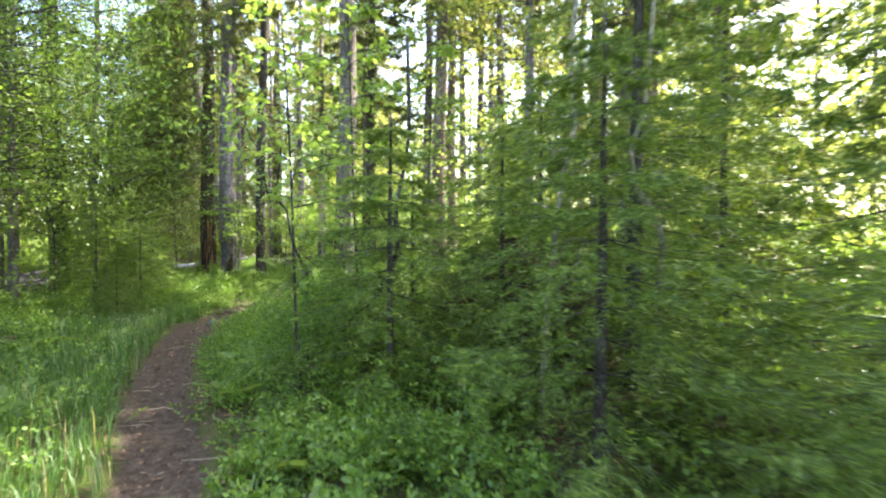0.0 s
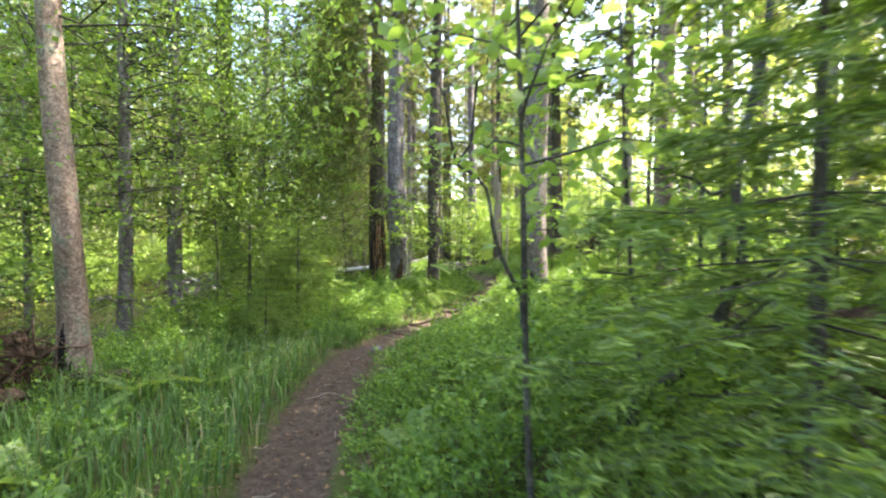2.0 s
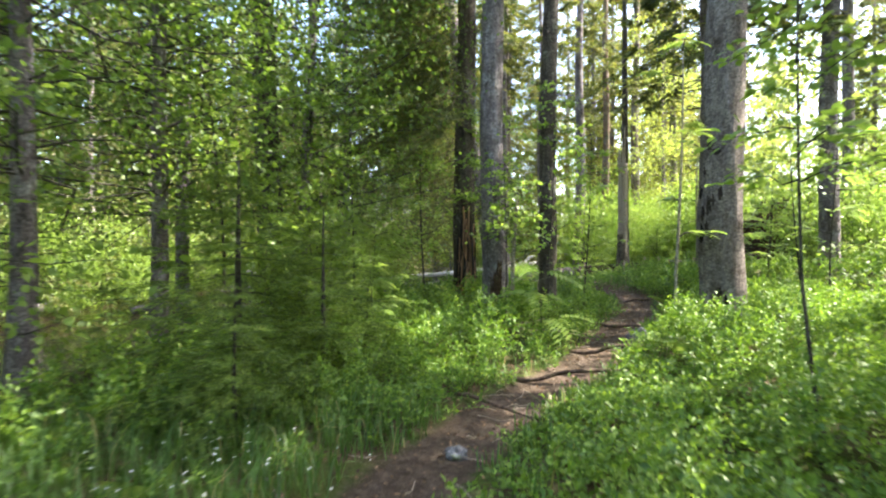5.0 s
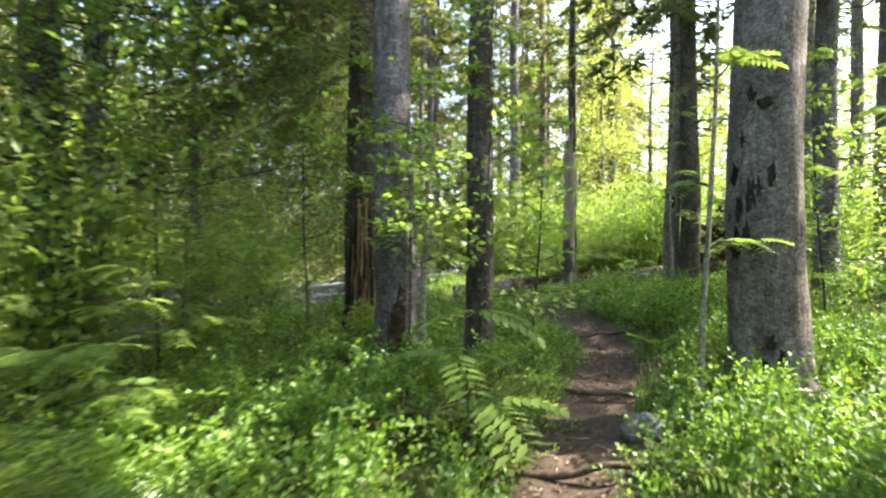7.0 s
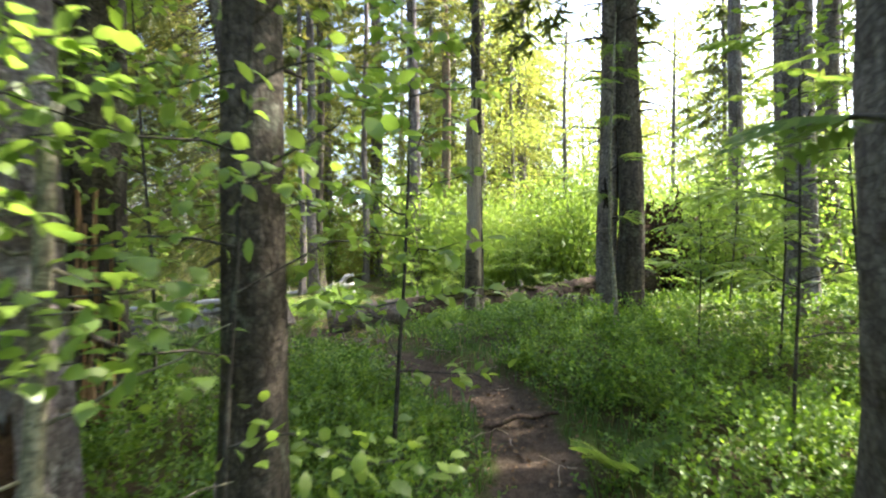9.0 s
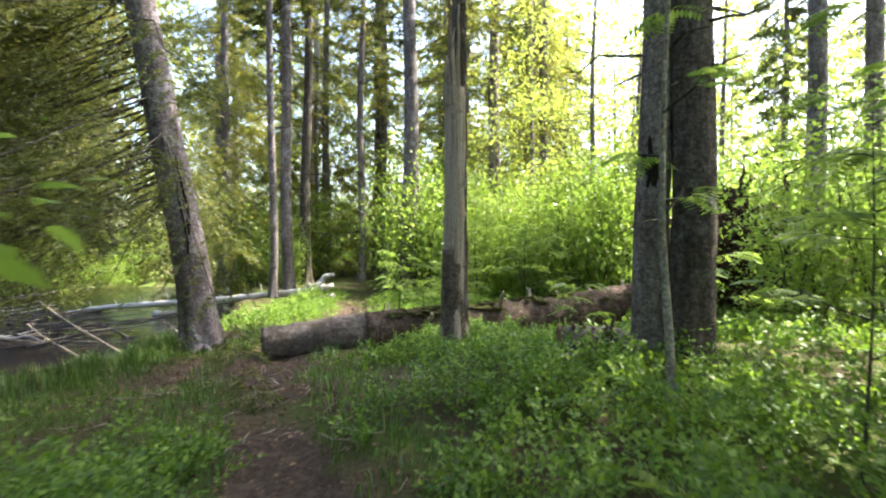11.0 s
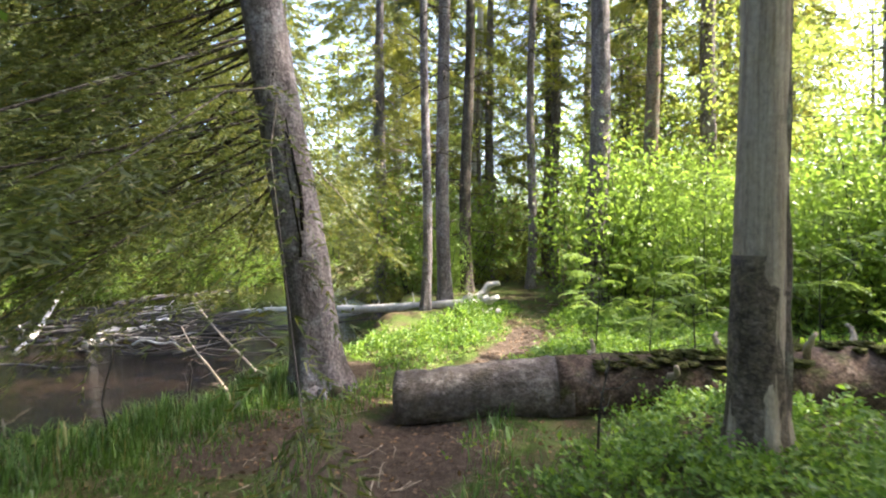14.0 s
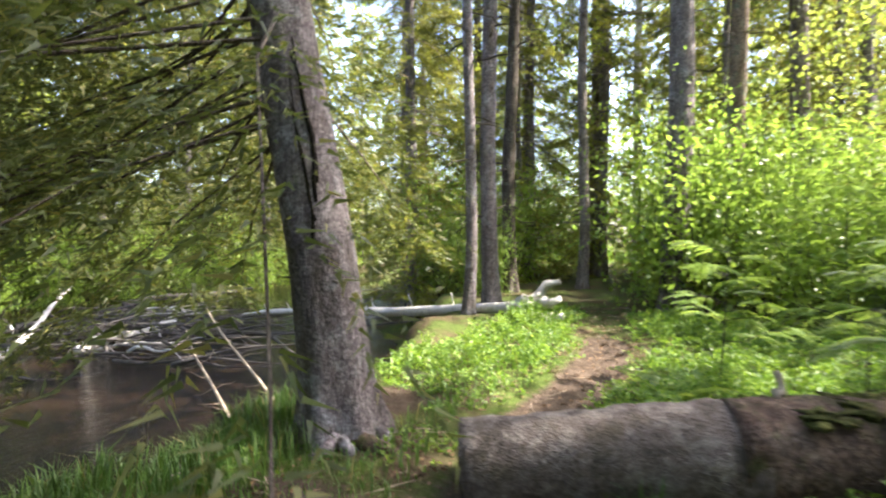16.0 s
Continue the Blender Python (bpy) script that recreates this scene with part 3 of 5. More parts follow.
# several far trunks get a paler bark in place of sunlight on them
TREES += [
    (-11.83, 30.86, 0.143, 16, (0.0, 0.0), M_WHITE_WOOD, "pale dead spruce trunk in the sun"),
    (-9.32, 28.85, 0.116, 16, (0.0, 0.0), M_GREY_BARK, "straight grey spruce trunk, bark lightened for the sun on it"),
    (-10.33, 32.91, 0.179, 16, (0.0, 0.0), M_GREY_BARK, "grey brown spruce trunk in the back"),
    (-9.52, 34.54, 0.151, 16, (0.0, 0.0), M_WHITE_WOOD, "bare pale dead trunk behind bushes"),
    (-6.33, 27.72, 0.165, 16, (0.0, 0.0), M_PALE_BARK, "spruce trunk behind green bushes, bark lightened for the sun on it"),
    (-5.43, 29.41, 0.193, 16, (0.0, 0.0), M_GREY_BARK, "grey spruce trunk behind green bushes"),
    (-8.99, 37.19, 0.126, 15, (0.0, 0.0), M_DARK_BARK, "thin dark trunk in the back"),
    (-4.16, 32.26, 0.185, 16, (0.0, 0.0), M_SPRUCE_BARK, "dark trunk among bright foliage"),
    (-10.30, 27.31, 0.147, 15, (0.0, 0.0), M_DARK_BARK, "thin dark trunk seen far off"),
    (-6.95, 25.97, 0.208, 14, (0.0, 0.0), M_SPRUCE_BARK, "sunlit trunk seen far off"),
    (-0.18, 14.83, 0.047, 13, (0.0, 0.0), M_STEM, "thin straight young trunk"),
    (1.87, 18.11, 0.173, 16, (0.0, 0.0), M_SPRUCE_BARK, "grey trunk behind spruces"),
    (0.23, 16.44, 0.151, 16, (0.0, 0.0), M_PALE_BARK, "trunk with pale bark standing for the sun on it"),
]

trunk_of = {}
for i, (x, y, r, h, lean, bark, label) in enumerate(TREES):
    t = thing("spruce_tree", at_land(x, y), label, "tree")
    _, centre = trunk_mesh("trunk", t, h, r, lean, bark, 1.35 if r > 0.2 else 1.25)
    trunk_of[i] = (t, centre)
    stubs(t, centre, 1.2, min(h, 9), 12 if i < 3 else 40, 0.2 if i < 3 else 0.7, M_DARK_BARK)
    if bark is not M_WHITE_WOOD:
        # trees 3 to 5: crowns made lower and denser to shade the clearing
        spruce_crown(t, centre, (4.3 if i in (3, 4, 5) else 6.0) if i < 8 else 6.5, h - 0.5, 2.3 if i in (3, 4, 5) else 1.8, 66 if i in (3, 4, 5) else 30, mat=M_OLDNEEDLE, twigs=16, needle=0.2, nn=9, wide=0.26)


# ---- single trees and dead wood ----
def blob(pile, centre, radii, amp=0.25, seg=18, seed=0.0, fine=3.0):
    """A rough lump."""
    u = np.linspace(0, np.pi, seg)[:, None]
    a = np.linspace(0, 2 * np.pi, seg * 2, endpoint=False)[None]
    d = np.stack([np.sin(u) * np.cos(a), np.sin(u) * np.sin(a), np.cos(u) + 0 * a], -1).reshape(-1, 3)
    r = np.array([1 + amp * noise.noise(Vector(p * 1.5 + seed)) * 1.6 + amp * 0.6 * noise.noise(Vector(p * fine * 1.7 + seed)) for p in d])
    v = np.array(centre) + d * r[:, None] * np.array(radii)
    w = seg * 2
    i = np.arange(seg - 1)[:, None] * w + np.arange(w)[None]
    j = np.arange(seg - 1)[:, None] * w + (np.arange(w)[None] + 1) % w
    pile.add(v, np.stack([i, i + w, j + w, j], -1).reshape(-1, 4))


def limb(parent, name, a, b, r0, r1, mat, crook=0.05, n=9, sides=8, label="", sag=0.0, rough=0.06):
    p = Pile()
    ph = rng.uniform(0, 6, 3)
    tube(p, wander(a, b, n, crook, sag), np.linspace(r0, r1, n), sides, lambda k, q: 1 + rough * np.sin(3 * q + k * 1.3 + ph[0]) + rough * np.sin(5 * q - k * 2.1 + ph[1]))
    return p.ob(name, mat, parent, label)


def compound(pile, at, way, L, pairs=6, leaflet=0.055):
    """Feathered leaves: leaflets in pairs along a bowed midrib."""
    for p0, w in zip(at, way):
        w = w / (np.linalg.norm(w) + 1e-9)
        k = np.linspace(0.2, 1, pairs)[:, None]
        l = L * rng.uniform(0.7, 1.2)
        pts = p0 + w * l * k
        pts[:, 2] -= 0.35 * l * k[:, 0] ** 2
        s = np.cross(w, [0, 0, 1.0])
        s /= np.linalg.norm(s) + 1e-9
        s = s + rng.normal(0, 0.1, 3)
        b = np.concatenate([pts, pts])
        d = np.concatenate([np.repeat([s + 0.35 * w], pairs, 0), np.repeat([-s + 0.35 * w], pairs, 0)])
        d[:, 2] -= 0.2
        n = len(b)
        d /= np.linalg.norm(d, axis=1, keepdims=True)
        flat = np.cross(d, np.cross(w, s))
        nn = np.linalg.norm(flat, axis=1, keepdims=True) + 1e-9
        flat = flat / nn
        wd = leaflet * 0.17
        v = np.stack([b, b + d * leaflet * 0.5 + flat * wd, b + d * leaflet - [0, 0, leaflet * 0.1], b + d * leaflet * 0.5 - flat * wd], 1).reshape(-1, 3)
        i = np.arange(n)[:, None] * 4
        pile.add(v, None, np.concatenate([i + [0, 1, 2], i + [0, 2, 3]], 1).reshape(-1, 3))


def rowan(name, place, height, spread, n, label, r=0.011, L=0.19, leaflet=0.065, lean=(0, 0), low=0.3, bark=M_STEM, pairs=6):
    t = thing(name, place, label, "young tree")
    _, centre = trunk_mesh("trunk", t, height, r, lean, bark, 1.2, 8, 0.25, 0.06)
    wood, green = Pile(), Pile()
    tiers = max(4, n // 6)
    for k in range(tiers):
        z = height * (low + (0.99 - low) * (k + rng.uniform(0, 1)) / tiers)
        c, _ = centre(z)
        a = k * 2.4 + rng.normal(0, 0.4)
        l = spread * (1.2 - 0.8 * z / height) * rng.uniform(0.5, 1.1)
        pts = wander(c, c + np.array([np.cos(a) * l, np.sin(a) * l, 0.35 * l]), 5, 0.05 * l, 0.1 * l)
        wood = Pile()
        tube(wood, pts, np.linspace(r * 0.45, 0.002, 5), 4, cap=False)
        wood.ob("branch", M_STEM, t)
        m = max(2, n // tiers)
        u = rng.uniform(0.3, 1, m)
        at = np.stack([np.interp(u, np.linspace(0, 1, 5), pts[:, i]) for i in range(3)], 1)
        q = a + rng.normal(0, 0.9, m)
        compound(green, at, np.stack([np.cos(q), np.sin(q), rng.uniform(-0.15, 0.4, m)], 1), L, pairs, leaflet)
    green.ob("leaves", M_ROWAN, t)
    return t


# split dead spruce beside the tall one, its dark boughs hanging over the bank
t = thing("split_spruce", at_land(-6.27, 14.35), "dark old spruce with split orange wood and hanging boughs", "tree")
_, centre = trunk_mesh("trunk", t, 14, 0.20, (-0.005, 0.0), M_DARK_BARK, 1.2)
for k in range(16):
    a = -1.85 + 0.1 * k
    x0, y0 = 0.20 * math.cos(a), 0.20 * math.sin(a)
    r0 = rng.uniform(0.018, 0.036)
    limb(t, "wood_splinter", (x0 * 1.2, y0 * 1.2, -0.05 + 0.3 * rng.uniform(0, 1)), (x0 * rng.uniform(0.95, 1.1), y0 * rng.uniform(0.95, 1.1), 0.8 + 0.95 * rng.uniform(0, 1)), r0, r0 * 0.35, M_ORANGE_WOOD if k % 3 else M_TORN, 0.014, 9, 7, "split orange wood" if k % 3 else "dark rotten wood", rough=0.3)
spruce_crown(t, centre, 3.2, 10, 2.5, 120, (3.65, 0.7), 0.85, M_OLDNEEDLE, 44, 0.09, 15, wide=0.2)

t = thing("broken_sapling", at_land(-4.82, 12.55), "pale broken young stem with thin bare twigs", "dead tree")
limb(t, "stem", (0, 0, -0.1), (0.1, 0.0, 1.65), 0.032, 0.022, M_PALE_STEM, 0.03, 12, 10)
for k in range(8):
    a = rng.uniform(0, 6.28)
    z = rng.uniform(0.5, 1.5)
    limb(t, "twig", (0.05, 0, z), (0.05 + 0.5 * math.cos(a), 0.5 * math.sin(a), z + rng.uniform(-0.1, 0.35)), 0.007, 0.002, M_PALE_STEM, 0.04, 6, 5)

t = thing("pale_alder", at_land(-5.63, 6.25), "pale peeling tree trunk by the water with a dark hollow base", "tree")
_, centre = trunk_mesh("trunk", t, 12, 0.125, (-0.065, 0.0), M_PALE_BARK, 1.5)
# the hollow has no depth: a near-black lump paints its shade
limb(t, "hollow_base_shade", (0.085, -0.085, -0.1), (-0.01, -0.085, 0.7), 0.065, 0.025, M_SCAR_HOLE_SHADE, 0.02, 9, 10, "shade of the hollow in the base, painted near black", rough=0.2)
broad_crown(t, centre, 2.9, 11.5, 2.3, 9000, 0.065, M_BANK)

t = thing("leaning_spruce", at_land(-7.93, 19.95), "thick leaning spruce with grey scaly bark and a long scar", "tree")
_, centre = trunk_mesh("trunk", t, 16, 0.225, (-0.155, -0.055), M_SPRUCE_BARK, 1.32, 28, crook=0.02)
for k in range(4):
    z0 = 1.25 + 0.12 * k
    c0, r0 = centre(z0)
    c1, r1 = centre(z0 + 0.9)
    a = -0.95 + 0.13 * k
    o0, o1 = np.array([math.cos(a), math.sin(a), 0]) * (r0 * 0.99), np.array([math.cos(a), math.sin(a), 0]) * (r1 * 0.99)
    limb(t, "bark_scar", c0 + o0, c1 + o1, 0.016, 0.008, M_SCAR_HOLE_SHADE, 0.015, 8, 6, "dark bark scar", rough=0.3)
for k, a in enumerate((-0.4, -1.1, -1.9, 3.0, 0.4, -2.5)):
    limb(t, "root", (0.18 * math.cos(a), 0.18 * math.sin(a), 0.06), (0.45 * math.cos(a), 0.45 * math.sin(a), -0.12), 0.055, 0.02, M_SPRUCE_BARK, 0.05, 8, 8)
limb(t, "root", (0.2, -0.1, 0.06), (1.25, -0.3, -0.06), 0.06, 0.03, M_LOG_BARK, 0.06, 10, 8)
stubs(t, centre, 1.0, 8, 22, 0.12, M_DARK_BARK)
stubs(t, centre, 2.6, 7, 5, 1.8, M_DARK_BARK, "bare_bough", (-2.75, 0.6))
spruce_crown(t, centre, 2.0, 9.5, 4.9, 200, (-2.95, 0.75), 0.66, M_OLDNEEDLE, 70, 0.07, 22, wide=0.24)

t = thing("bare_snag", at_land(-4.42, 19.38), "dead spruce trunk, half stripped to smooth grey wood", "dead tree")
_, centre = trunk_mesh("trunk", t, 2.75, 0.132, (-0.004, 0.0), M_DEADWOOD, 1.3, 24, 0.8, 0.012)
for k in range(10):
    a = 0.63 * k
    c = np.array([0.07 * math.cos(a) - 0.02, 0.07 * math.sin(a), 2.55])
    limb(t, "splinter", c, c + np.array([0.01 * math.cos(a), 0.01 * math.sin(a), 0.25 + (0.9 if k in (0, 1, 8, 9) else 0.3) * rng.uniform(0.3, 1)]), 0.035, 0.008, M_DEADWOOD, 0.01, 7, 7, rough=0.2)
p = Pile()
zs = np.linspace(-0.1, 7.5, 46)
pts = np.stack([0.052 - 0.006 * zs, 0.03 + 0 * zs, zs], 1)
tube(p, pts, 0.095 + 0.03 * np.exp(-zs.clip(0) / 0.4) - 0.006 * zs, 20, lambda k, a: 1 + 0.07 * np.sin(k * 1.7 + 2 * a) + 0.05 * np.sin(k * 0.9 - 3 * a))
p.ob("bark_strip", M_DARK_BARK, t, "remaining dark bark")

p = Pile()
zs = np.linspace(-0.1, 1.05, 14)
pts = np.stack([-0.006 - 0.004 * zs, -0.004 + 0 * zs, zs], 1)
tube(p, pts, 0.137 + 0.045 * np.exp(-zs.clip(0) / 0.2) - 0.008 * zs - 0.006, 26, lambda k, a: 1 + 0.02 * np.sin(3 * a + k) - 0.14 * (k >= 12) * (1 + np.sin(4 * a + 1)) * 0.5)
p.ob("lower_bark", M_FOOT_BARK, t, "rough bark left at the foot")

# the big fallen trunk with its root plate
A, B = np.array([-6.92, 19.76, 0.22]), np.array([-1.3, 22.35, 0.70])
t = thing("fallen_log", tuple(A), "big fallen trunk with a bare broken end and mossy back", "log")
n = 60
line = A + (B - A) * np.linspace(0, 1, n)[:, None]
line[:, 2] += 0.03 * np.sin(np.linspace(0, 9, n))
line -= A


def log_part(name, i0, i1, r, mat, label, wob=0.05, cap=True):
    p = Pile()
    ph = rng.uniform(0, 6)
    k = (i1 - i0) * 2
    pts = np.stack([np.interp(np.linspace(i0, i1, k), np.arange(n), line[:, c]) for c in range(3)], 1)
    tube(p, pts, np.linspace(r[0], r[1], k), 36, lambda q, a: 1 + wob * np.sin(q * 0.21 + 2 * a + ph) + wob * 0.6 * np.sin(q * 0.9 + 5 * a) + wob * 0.5 * np.sin(q * 1.7 - 3 * a), cap)
    return p.ob(name, mat, t, label)


log_part("bare_end", 0, 13, (0.225, 0.245), M_LOG_BARE, "bare grey brown wood", 0.04)
log_part("bark", 12, 59, (0.25, 0.30), M_LOG_BARK, "dark rotting bark", 0.045)
p = Pile()
dirv = (B - A) / np.linalg.norm(B - A)
acr = np.cross(dirv, [0, 0, 1.0])
for _ in range(120):
    k = rng.uniform(0.23, 1.0)
    a = rng.normal(0, 0.5)
    c = (B - A) * k + (acr * math.sin(a) + np.array([0, 0, 1]) * math.cos(a)) * 0.265
    blob(p, c, (rng.uniform(0.04, 0.10), rng.uniform(0.04, 0.09), 0.018), 0.7, 8, rng.uniform(0, 99))
p.ob("moss", M_MOSS, t, "olive moss cushions", kind="stuff")
for k in range(9):
    f = 0.25 + 0.08 * k
    a = rng.normal(0, 0.9)
    c = (B - A) * f + (acr * math.sin(a) + np.array([0, 0, 1]) * math.cos(a)) * 0.26
    limb(t, "branch_stub", c, c + (acr * math.sin(a) + np.array([0, 0, 1]) * math.cos(a)) * rng.uniform(0.08, 0.3), 0.03, 0.015, M_DEADWOOD, 0.02, 5, 7)

t = thing("root_plate", (-0.75, 22.6, float(land(-0.75, 22.6))), "tall upturned root plate of brown earth and torn roots", "root plate")
for k in range(54):
    p = Pile()
    a, q = rng.uniform(0, math.pi), math.sqrt(rng.uniform(0, 1))
    blob(p, (1.35 * q * math.cos(a), rng.uniform(-0.2, 0.3), 0.1 + 1.35 * q * math.sin(a)), (0.27, 0.2, 0.22), 0.95, 10, k * 7.7, 5)
    p.ob("earth_clod", M_EARTH, t)
for k in range(80):
    a = rng.uniform(-0.3, 3.4)
    r0 = rng.uniform(0.2, 0.9)
    c = np.array([r0 * 1.2 * math.cos(a), -0.25, 1.0 + r0 * 0.9 * math.sin(a)])
    e = c + np.array([math.cos(a) * rng.uniform(0.2, 0.9), rng.uniform(-0.6, 0.1), math.sin(a) * rng.uniform(0.1, 0.7) - 0.15])
    limb(t, "root", c, e, rng.uniform(0.012, 0.05), 0.005, M_EARTH, 0.09, 7, 6)

t = thing("root_clump", at_land(-5.65, 5.55), "matted clump of brown roots and earth by the bank", "root plate")
for k in range(26):
    p = Pile()
    blob(p, (rng.uniform(-0.5, 0.3), rng.uniform(-0.5, 0.4), rng.uniform(0.0, 0.4)), (0.17, 0.15, 0.12), 0.9, 10, k * 3.1, 5)
    p.ob("earth_clod", M_EARTH, t)
for k in range(70):
    a = rng.uniform(0, 6.28)
    c = np.array([rng.uniform(-0.5, 0.3), rng.uniform(-0.5, 0.4), rng.uniform(0.1, 0.5)])
    e = c + np.array([math.cos(a) * 0.4, math.sin(a) * 0.4, rng.uniform(-0.4, 0.15)])
    limb(t, "root", c, e, rng.uniform(0.006, 0.02), 0.003, M_EARTH, 0.09, 7, 5)
t = thing("bank_log", at_land(-5.2, 5.9, 0.06), "short brown log lying against the pale trunk", "log")
limb(t, "wood", (-0.6, -0.45, 0), (0.25, 0.3, 0.08), 0.07, 0.055, M_LOG_BARK, 0.04, 10, 12)

t = thing("broken_log_piece", at_land(-3.12, 18.22), "short broken log piece with a torn tan end and grey back", "log")
p = Pile()
u = np.linspace(0, 1, 14)
tube(p, np.stack([-0.16 + 0.62 * u, -0.12 + 0.16 * u, 0.13 + 0.02 * np.sin(5 * u)], 1), 0.135 - 0.03 * u, 20, lambda k, a: 1 + 0.08 * np.sin(2 * a + k * 0.5) + 0.05 * np.sin(5 * a - k * 0.8))
p.ob("bark", M_GREY_DRIFT, t, "grey weathered bark")
p = Pile()
blob(p, (-0.165, -0.12, 0.13), (0.03, 0.115, 0.12), 0.5, 12, 4.0, 5)
p.ob("torn_end", M_ORANGE_WOOD, t, "torn tan wood")
limb(t, "broken_plank", (-0.28, -0.3, 0.05), (0.2, -0.24, 0.12), 0.03, 0.018, M_DEADWOOD, 0.015, 6, 6)
for k in range(6):
    limb(t, "splinter", (-0.12 + 0.07 * k, -0.12, 0.2), (-0.16 + 0.08 * k, -0.16, 0.27 + 0.04 * (k % 3)), 0.025, 0.008, M_LOG_BARK, 0.02, 5, 6, rough=0.3)

t = thing("bleached_log", (-8.95, 24.15, 0.33), "long bleached log reaching from the bank into the river", "log")
limb(t, "wood", (0.3, 0.1, 0.1), (-8.4, 1.9, -1.02), 0.085, 0.06, M_WHITE_WOOD, 0.06, 26, 14)
for k in range(5):
    limb(t, "root", (0.3, 0.1, 0.1), (0.75 + 0.12 * k, 0.35 - 0.25 * k, 0.45 - 0.2 * k), 0.1, 0.04, M_WHITE_WOOD, 0.08, 7, 8, rough=0.2)
for k in range(7):
    x = -1 - k
    limb(t, "branch_stub", (x, 0.35 - 0.2 * x, 0.0 + 0.12 * x), (x - 0.1, 0.3 - 0.2 * x, 0.3 + 0.12 * x), 0.02, 0.008, M_WHITE_WOOD, 0.03, 4, 5)


def river_log(x, y, dx, dy, dz, r, mat, label, up=0.05, stub=3):
    t = thing("driftwood_log", (x, y, WATER_Z + up), label, "driftwood", group="driftwood in the river")
    limb(t, "wood", (0, 0, 0), (dx, dy, dz), r, r * 0.65, mat, 0.08, 16, 12, rough=0.1)
    for k in range(stub):
        f = rng.uniform(0.15, 0.95)
        a = rng.uniform(0, 6.28)
        limb(t, "branch_stub", (dx * f, dy * f, dz * f), (dx * f + 0.3 * math.cos(a), dy * f + 0.3 * math.sin(a), dz * f + rng.uniform(0.1, 0.5)), r * 0.3, 0.008, mat, 0.05, 5, 5)


river_log(-16.15, 21.89, -0.96, 2.45, 0.08, 0.11, M_WHITE_WOOD, "thick bleached log stranded in the river")
river_log(-17.74, 22.30, -1.01, 3.23, 0.08, 0.08, M_GREY_DRIFT, "grey log lying in the driftwood heap")
river_log(-16.50, 20.84, -5.57, 3.35, 0.60, 0.06, M_WHITE_WOOD, "pale bare branch jutting from the heap")
river_log(-20.14, 25.88, 3.72, -1.40, 0.08, 0.13, M_WHITE_WOOD, "short stubby bleached log")
river_log(-22.36, 25.75, -0.42, 4.95, 0.08, 0.10, M_GREY_DRIFT, "long grey log by the far bank")
river_log(-19.84, 22.27, -0.83, 2.75, 0.08, 0.07, M_GREY_DRIFT, "grey log half under water")
river_log(-19.12, 25.93, 2.01, 1.73, 0.08, 0.07, M_LOG_BARK, "brown log floating behind the heap")
river_log(-19.24, 13.42, -0.06, 0.80, 0.08, 0.16, M_WHITE_WOOD, "bright bleached log end in the river")
river_log(-22.95, 13.07, 3.48, 0.23, 0.08, 0.10, M_GREY_DRIFT, "dark log along the far water edge")
river_log(-16.92, 15.26, 0.32, 1.24, 0.08, 0.10, M_GREY_DRIFT, "dark log in the shallow water")
river_log(-15.14, 27.15, 1.25, 4.44, 0.08, 0.10, M_WHITE_WOOD, "bleached log across the river")
DRIFT_AT = (-17.83, 23.03)
for k in range(170):
    cx, cy = DRIFT_AT
    a = rng.uniform(-0.5, 0.9)
    l = rng.uniform(1.0, 3.2)
    t = thing("drift_stick", (cx + rng.normal(0, 1.6), cy + rng.normal(0, 1.0), WATER_Z + rng.uniform(-0.02, 0.3)), "bare grey stick tangled in the driftwood heap", "driftwood", group="sticks in the driftwood heap")
    limb(t, "wood", (0, 0, 0), (l * math.cos(a), l * math.sin(a), rng.uniform(-0.2, 0.45)), rng.uniform(0.012, 0.045), 0.006, M_WHITE_WOOD if k % 23 == 0 else M_GREY_DRIFT, 0.05, 9, 6)

# bare branches that hang from the bank into the river by the leaning spruce
for x, y, z, dx, dy, dz, label in ((-10.0, 21.4, -0.7, -5.4, 2.4, 0.8, "long thin bleached branch slanting across the water"), (-10.2, 20.9, -0.75, -4.6, 2.2, 0.4, "thin dead branch lying out over the water"),
                                   (-9.9, 22.4, -0.5, -1.6, 0.9, 0.35, "short bare branch at the water's edge"), (-9.3, 17.9, -0.75, -1.4, 0.6, 0.5, "twiggy dead branch in the shallow water")):
    t = thing("dead_bough", (x, y, z), label, "dead branch")
    limb(t, "stem", (0, 0, 0), (dx, dy, dz), 0.026, 0.012, M_DEADWOOD, 0.03, 12, 7)
    for k in range(18):
        f = rng.uniform(0.05, 1)
        a = rng.uniform(0, 6.28)
        limb(t, "twig", (dx * f, dy * f, dz * f), (dx * f + 0.3 * math.cos(a), dy * f + 0.3 * math.sin(a), dz * f + rng.uniform(-0.15, 0.15)), 0.006, 0.002, M_DEADWOOD, 0.02, 4, 4)

def hollow(parent, centre, az, z, w, h, label="dark hole in the bark, its shade put into colour", mat=None):
    """A torn patch on a trunk, or a hole whose shade is painted as a near-black lump."""
    c, r = centre(z)
    p = Pile()
    blob(p, (0, 0, 0), (0.012, w * 0.34, h * 0.5), 0.85, 14, az * 3 + z, 5)
    ob = p.ob("bark_patch_or_hole_shade", mat if mat else M_SCAR_HOLE_SHADE if "hole" in label or "hollow" in label else M_TORN, parent, label)
    ob.location = (c[0] + (r + 0.0) * math.cos(az), c[1] + (r + 0.0) * math.sin(az), z)
    ob.rotation_euler = (0, 0, az)


